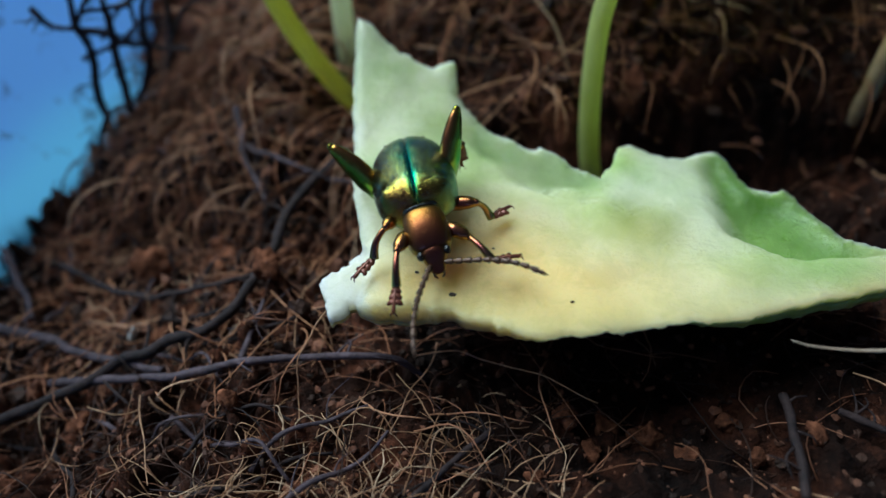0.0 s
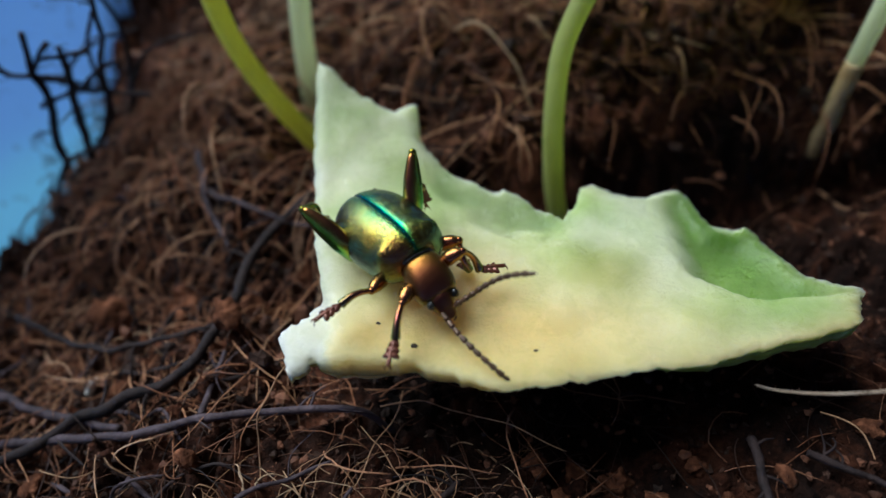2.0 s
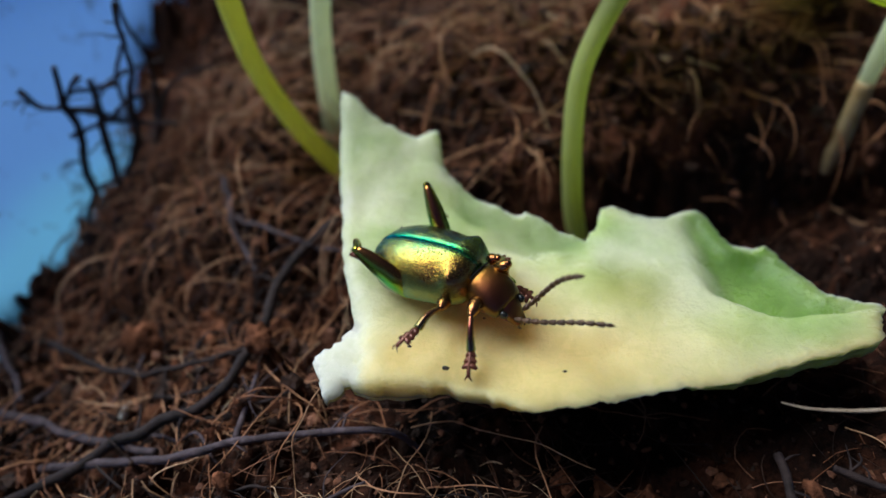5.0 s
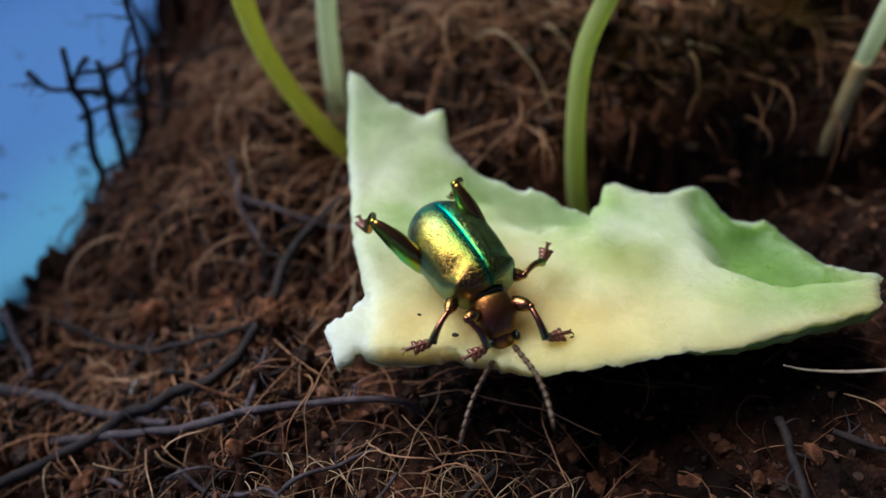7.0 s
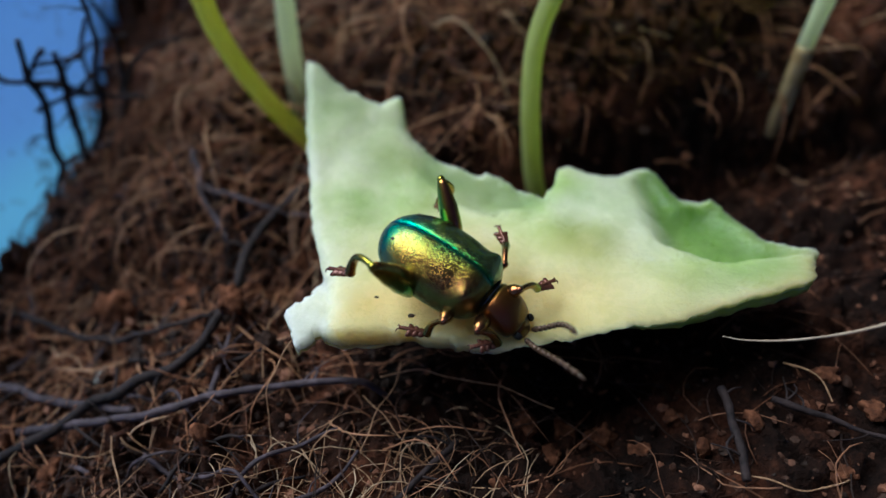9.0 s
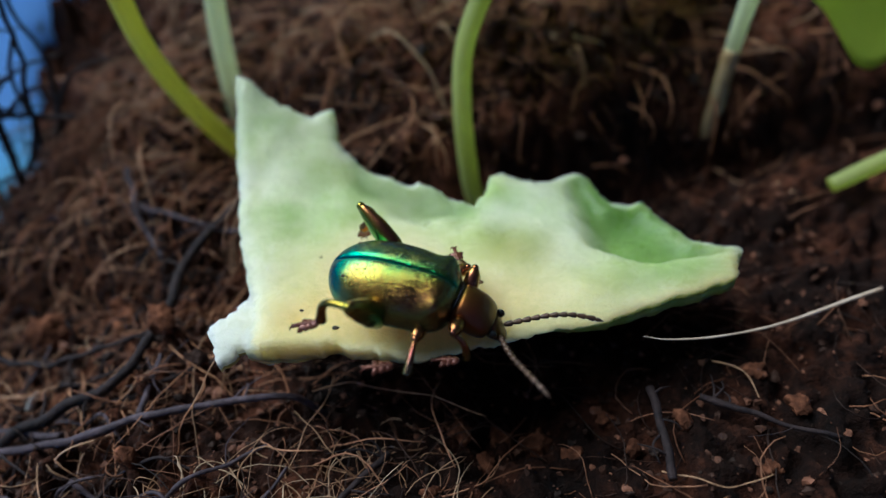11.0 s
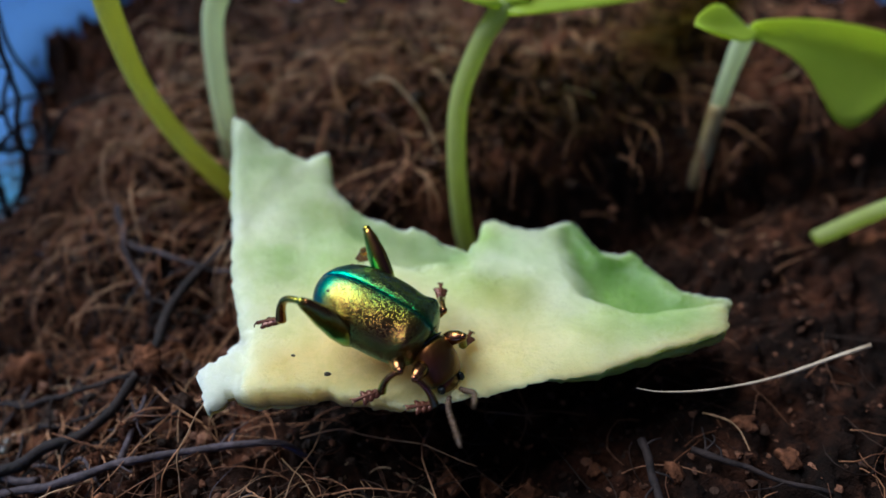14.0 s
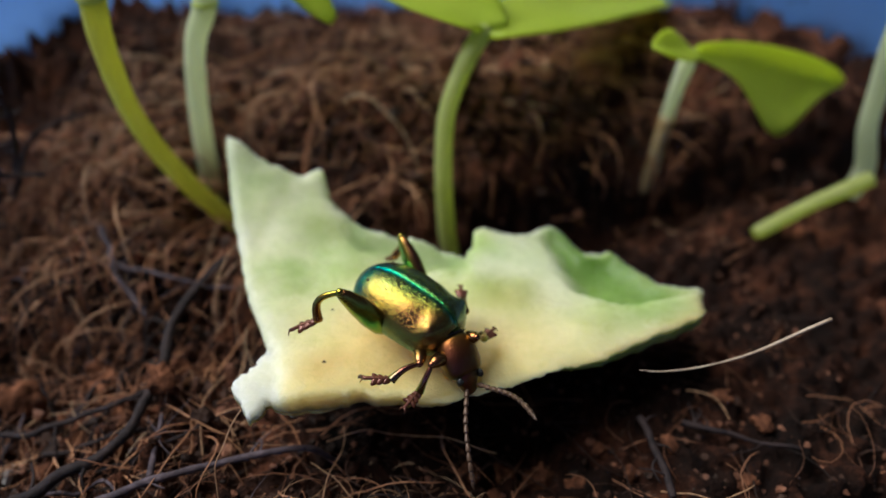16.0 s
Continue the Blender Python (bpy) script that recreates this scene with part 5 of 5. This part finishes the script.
    step("right_hind", [
        (0.0, -2.9, -9.1, 5.9, -7.8, -6.2, -2.2),
        (0.5, -3.2, -9.4, 5.7, -9.8, -6.3, -1.6),
        (1.0, -5.2, -8.1, 5.4, -11.2, -5.3, -2.5),
        (1.5, -5.9, -7.5, 5.3, -11.3, -4.6, -3.1),
        (2.0, -5.8, -7.3, 5.4, -11.7, -3.3, -2.0),
        (2.5, -5.8, -7.3, 5.4, -10.4, -3.0, -1.7),
        (3.0, -6.4, -7.2, 5.1, -10.5, -2.6, -1.4),
        (3.5, -6.8, -6.3, 5.1, -11.9, 0.1, -0.8),
        (4.0, -6.3, -5.3, 5.7, -12.0, 1.4, 0.2),
        (6.5, -6.5, -7.6, 4.1, -13.9, -6.6, -3.1),
        (7.0, -6.6, -8.4, 3.2, -14.5, -8.0, -3.3),
        (7.5, -6.7, -8.7, 2.5, -15.2, -8.9, -3.4),
        (8.0, -6.3, -8.5, 3.3, -15.3, -8.4, -1.8),
        (8.5, -8.0, -7.5, 1.4, -17.2, -6.4, -3.3),
        (9.0, -3.6, -9.0, 5.0, -11.1, -9.1, -2.1),
        (9.5, -5.0, -8.3, 4.6, -14.6, -8.4, 0.7),
        (10.0, -2.9, -8.1, 4.6, -11.9, -9.4, -0.1),
        (12.5, -2.3, -9.2, 5.7, -9.0, -9.6, -2.2),
        (13.0, -3.8, -8.9, 5.4, -9.4, -9.3, -3.2),
        (13.5, -2.2, -7.2, 5.9, -10.1, -8.8, -0.4),
        (14.0, -5.8, -7.2, 4.1, -12.7, -8.4, -3.5),
        (14.5, -5.6, -7.6, 4.0, -12.9, -11.5, -2.2),
        (15.0, -5.8, -7.9, 3.6, -13.0, -11.7, -2.8),
        (15.5, -4.7, -8.0, 4.1, -11.1, -12.2, -2.9),
        (16.0, -4.6, -8.5, 3.9, -10.0, -13.1, -3.5),
    ])
    step("left_front", [
        (0.0, 9.9, 4.5, -3.0, 13.6, 10.6, -5.9),
        (0.5, 10.1, 4.3, -2.8, 13.0, 9.4, -8.0),
        (1.0, 9.7, 3.9, -1.6, 13.3, 5.3, -6.8),
        (1.5, 9.3, 3.6, -1.0, 13.7, 5.0, -6.7),
        (2.0, 9.3, 3.3, -0.8, 11.7, 9.1, -5.4),
        (2.5, 10.2, 3.2, -1.3, 13.0, 7.0, -7.5),
        (3.0, 10.6, 2.8, -1.3, 13.6, 5.8, -7.8),
        (3.5, 10.9, 2.4, -1.1, 13.4, 3.6, -8.3),
        (4.0, 11.3, 1.5, -0.2, 12.5, 1.3, -7.9),
        (6.5, 9.5, 2.2, 1.6, 13.6, 3.8, -3.2),
        (7.0, 11.1, 3.1, 0.1, 15.6, 6.5, -2.5),
        (7.5, 10.2, 3.8, -0.1, 13.2, 7.6, -3.0),
        (8.0, 9.6, 3.5, 0.5, 12.3, 6.9, -3.0),
        (8.5, 8.3, 2.9, 1.2, 11.8, 5.8, -2.5),
        (9.0, 9.3, 1.9, 0.5, 11.9, 8.7, -2.1),
        (9.5, 8.2, 2.4, 0.8, 9.3, 8.1, -4.2),
        (10.0, 7.9, 2.8, -0.4, 7.5, 7.8, -6.3),
        (12.5, 10.2, 2.7, 0.8, 9.0, 6.8, -5.5),
        (13.0, 10.6, 1.6, 0.7, 10.0, 5.8, -5.7),
        (13.5, 10.6, 1.5, 0.9, 11.5, 3.3, -4.4),
        (14.0, 10.1, 1.9, 0.6, 10.3, 7.1, -4.3),
        (14.5, 9.1, 2.8, 0.4, 8.4, 8.5, -4.7),
        (15.0, 9.6, 1.4, 1.6, 7.9, 7.9, -2.4),
        (15.5, 10.0, 4.1, -0.4, 7.8, 10.3, -4.5),
        (16.0, 10.0, 0.8, 1.3, 9.5, 7.4, -2.8),
    ])
    step("left_middle", [
        (0.0, 4.9, 6.0, -2.2, 2.1, 11.9, -6.8),
        (0.5, 6.7, 5.0, -0.7, 3.9, 10.6, -5.6),
        (1.0, 5.3, 5.8, -1.8, 2.0, 9.4, -6.9),
        (1.5, 5.8, 5.7, -1.7, 3.3, 8.5, -6.7),
        (2.0, 6.0, 5.5, -1.8, 4.6, 6.7, -6.9),
        (2.5, 6.5, 5.5, -2.0, 6.2, 6.0, -7.4),
        (3.0, 6.9, 5.2, -1.9, 5.0, 6.5, -7.5),
        (3.5, 6.8, 4.8, -1.2, 3.5, 6.4, -7.2),
        (4.0, 7.2, 4.4, -1.2, 3.5, 7.2, -7.3),
        (6.5, 7.8, 3.6, 1.2, 6.6, 10.7, -2.3),
        (7.0, 6.6, 5.2, -0.2, 3.0, 12.0, -2.1),
        (7.5, 5.6, 5.6, -0.3, 1.0, 11.8, -1.9),
        (8.0, 5.3, 5.5, 0.2, 0.6, 11.6, -1.0),
        (8.5, 5.3, 5.4, 0.5, 0.4, 11.3, -0.9),
        (9.0, 5.6, 4.3, 0.1, 1.3, 10.7, -1.3),
        (9.5, 4.5, 4.7, 0.2, -0.7, 10.5, -1.3),
        (10.0, 5.8, 4.9, -1.3, 2.7, 11.4, -4.7),
        (12.5, 6.9, 4.7, 0.0, 3.8, 10.6, -4.4),
        (13.0, 7.4, 3.9, -0.1, 5.0, 10.2, -4.4),
        (13.5, 6.5, 4.0, 0.3, 5.2, 11.0, -3.3),
        (14.0, 6.1, 4.5, -0.0, 3.1, 11.2, -3.2),
        (14.5, 5.4, 5.2, -0.2, 0.9, 11.2, -2.8),
        (15.0, 5.4, 4.3, 0.9, 0.4, 10.2, -0.9),
        (15.5, 5.8, 4.8, 0.6, 0.7, 10.5, -1.0),
        (16.0, 5.9, 3.9, 0.8, 1.3, 9.9, -1.8),
    ])
    step("left_hind", [
        (0.0, -3.0, 6.9, 4.6, -5.9, 6.9, -5.2),
        (0.5, -2.8, 6.7, 4.6, -5.5, 6.9, -5.1),
        (1.0, -3.8, 6.4, 4.4, -5.1, 7.1, -5.7),
        (1.5, -3.6, 7.2, 4.3, -4.2, 7.9, -5.7),
        (2.0, -2.9, 7.3, 4.5, -4.6, 8.6, -5.3),
        (2.5, -2.4, 7.3, 4.6, -4.1, 8.8, -4.8),
        (3.0, -2.6, 6.5, 4.7, -5.0, 9.1, -4.1),
        (3.5, -2.6, 6.7, 4.5, -5.0, 9.9, -3.8),
        (4.0, -1.9, 7.0, 4.7, -4.5, 10.9, -3.6),
        (6.5, -4.9, 3.6, 4.4, -10.4, 7.2, -3.5),
        (7.0, -5.6, 3.1, 3.8, -11.7, 5.9, -4.0),
        (7.5, -5.5, 5.2, 3.9, -9.9, 7.3, -5.2),
        (8.0, -5.5, 5.3, 4.0, -10.2, 8.8, -4.4),
        (8.5, -5.8, 5.4, 3.9, -9.0, 9.3, -5.1),
        (9.0, -5.0, 6.4, 3.4, -7.7, 10.6, -5.6),
        (9.5, -6.1, 6.5, 2.8, -9.5, 11.2, -5.7),
        (10.0, -6.0, 7.1, 1.1, -9.5, 11.4, -7.7),
        (12.5, -5.0, 6.1, 3.6, -9.2, 10.1, -4.9),
        (13.0, -4.3, 6.3, 3.9, -8.4, 10.7, -4.5),
        (13.5, -3.9, 7.6, 3.6, -7.4, 11.5, -5.3),
        (14.0, -5.4, 6.5, 2.5, -9.0, 10.2, -6.5),
        (14.5, -6.1, 5.7, 2.6, -11.2, 9.1, -5.7),
        (15.0, -6.5, 5.9, 2.7, -11.5, 9.1, -5.6),
        (15.5, -7.0, 6.1, 3.0, -11.2, 9.5, -5.7),
        (16.0, -6.9, 5.9, 3.1, -11.9, 9.5, -5.2),
    ])
    swing("right", [
        (0.0, 0.93, -0.31, -0.21, 13.0, -0.3, -3.8),
        (0.5, 0.77, -0.07, -0.62, 12.9, -0.6, -3.9),
        (1.0, 0.97, 0.06, -0.24, 13.0, -1.0, -3.8),
        (1.5, 1.0, 0.01, 0.0, 13.0, -1.5, -3.7),
        (2.0, 0.87, 0.12, -0.48, 12.9, -1.8, -3.7),
        (2.5, 0.85, 0.04, -0.53, 12.8, -1.9, -3.7),
        (3.0, 0.99, -0.1, -0.04, 12.8, -2.1, -3.8),
        (3.5, 0.89, 0.02, -0.44, 12.6, -2.3, -3.9),
        (4.0, 0.95, 0.2, -0.26, 12.5, -2.5, -3.9),
        (6.5, 0.86, -0.47, 0.19, 12.9, -2.2, -3.5),
        (7.0, 0.54, -0.77, -0.34, 12.9, -2.1, -3.5),
        (7.5, 0.63, -0.44, 0.65, 13.0, -1.7, -3.5),
        (8.0, 0.6, -0.31, 0.74, 13.2, -1.0, -3.4),
        (8.5, 0.52, -0.39, 0.76, 13.3, -0.1, -3.2),
        (9.0, 0.71, -0.39, 0.59, 13.2, -0.2, -3.5),
        (9.5, 0.85, -0.45, 0.28, 13.1, -0.3, -3.7),
        (10.0, 0.71, -0.46, 0.54, 12.9, -0.6, -4.0),
        (12.5, 0.44, -0.89, -0.08, 12.9, -2.3, -3.5),
        (13.0, 0.69, -0.72, -0.1, 12.6, -2.7, -3.7),
        (13.5, 0.35, -0.93, 0.04, 12.4, -2.9, -3.9),
        (14.0, 0.38, -0.75, 0.56, 12.3, -3.1, -4.0),
        (14.5, 0.46, -0.66, 0.59, 12.3, -3.0, -4.0),
        (15.0, 0.54, -0.85, 0.02, 12.3, -3.0, -3.9),
        (15.5, 0.43, -0.9, 0.12, 12.4, -2.9, -3.8),
        (16.0, 0.63, -0.59, -0.5, 12.4, -3.0, -3.8),
    ])
    swing("left", [
        (0.0, 0.44, 0.89, -0.09, 12.9, 1.4, -3.8),
        (0.5, 0.1, 0.96, -0.25, 12.9, 1.1, -3.9),
        (1.0, 0.17, 0.91, -0.38, 13.0, 0.7, -3.8),
        (1.5, 0.35, 0.83, -0.41, 13.1, 0.2, -3.7),
        (2.0, 0.69, 0.51, 0.52, 13.1, -0.1, -3.7),
        (2.5, 0.58, 0.81, 0.13, 13.1, -0.3, -3.7),
        (3.0, 0.27, 0.88, -0.38, 13.0, -0.4, -3.8),
        (3.5, 0.52, 0.74, -0.43, 12.9, -0.6, -3.9),
        (4.0, 0.45, -0.21, 0.87, 12.9, -0.9, -3.9),
        (6.5, 0.85, 0.52, 0.12, 13.2, -0.5, -3.0),
        (7.0, 0.95, -0.24, 0.19, 13.2, -0.4, -3.0),
        (7.5, 0.7, -0.34, 0.63, 13.2, -0.1, -3.0),
        (7.8, 0.91, 0.09, 0.40, 13.2, 0.4, -2.8),
        (8.0, 0.77, 0.61, 0.20, 13.2, 0.7, -2.8),
        (8.2, 0.60, 0.25, 0.76, 13.2, 1.1, -2.7),
        (8.5, 0.55, 0.64, 0.50, 13.2, 1.6, -2.6),
        (8.8, 0.58, -0.21, 0.79, 13.1, 1.5, -2.8),
        (9.0, 0.46, -0.34, 0.83, 13.1, 1.5, -3.5),
        (9.2, 0.73, -0.04, 0.68, 13.1, 1.5, -3.3),
        (9.5, 0.46, 0.87, -0.10, 13.0, 1.4, -3.7),
        (10.0, 0.6, 0.79, -0.14, 12.8, 1.1, -4.0),
        (12.5, 0.96, -0.18, 0.21, 13.2, -0.6, -3.5),
        (13.0, 0.95, 0.3, 0.03, 13.0, -1.1, -3.7),
        (13.5, 0.32, -0.76, 0.57, 12.9, -1.3, -3.9),
        (14.0, 0.28, -0.6, 0.75, 12.8, -1.5, -4.0),
        (14.5, 0.39, -0.54, 0.74, 12.8, -1.4, -4.0),
        (15.0, 0.28, -0.62, 0.73, 12.8, -1.4, -3.9),
        (15.5, 0.93, -0.26, 0.24, 12.9, -1.3, -3.8),
        (16.0, 0.8, -0.34, 0.49, 12.9, -1.4, -3.8),
    ])


motions()
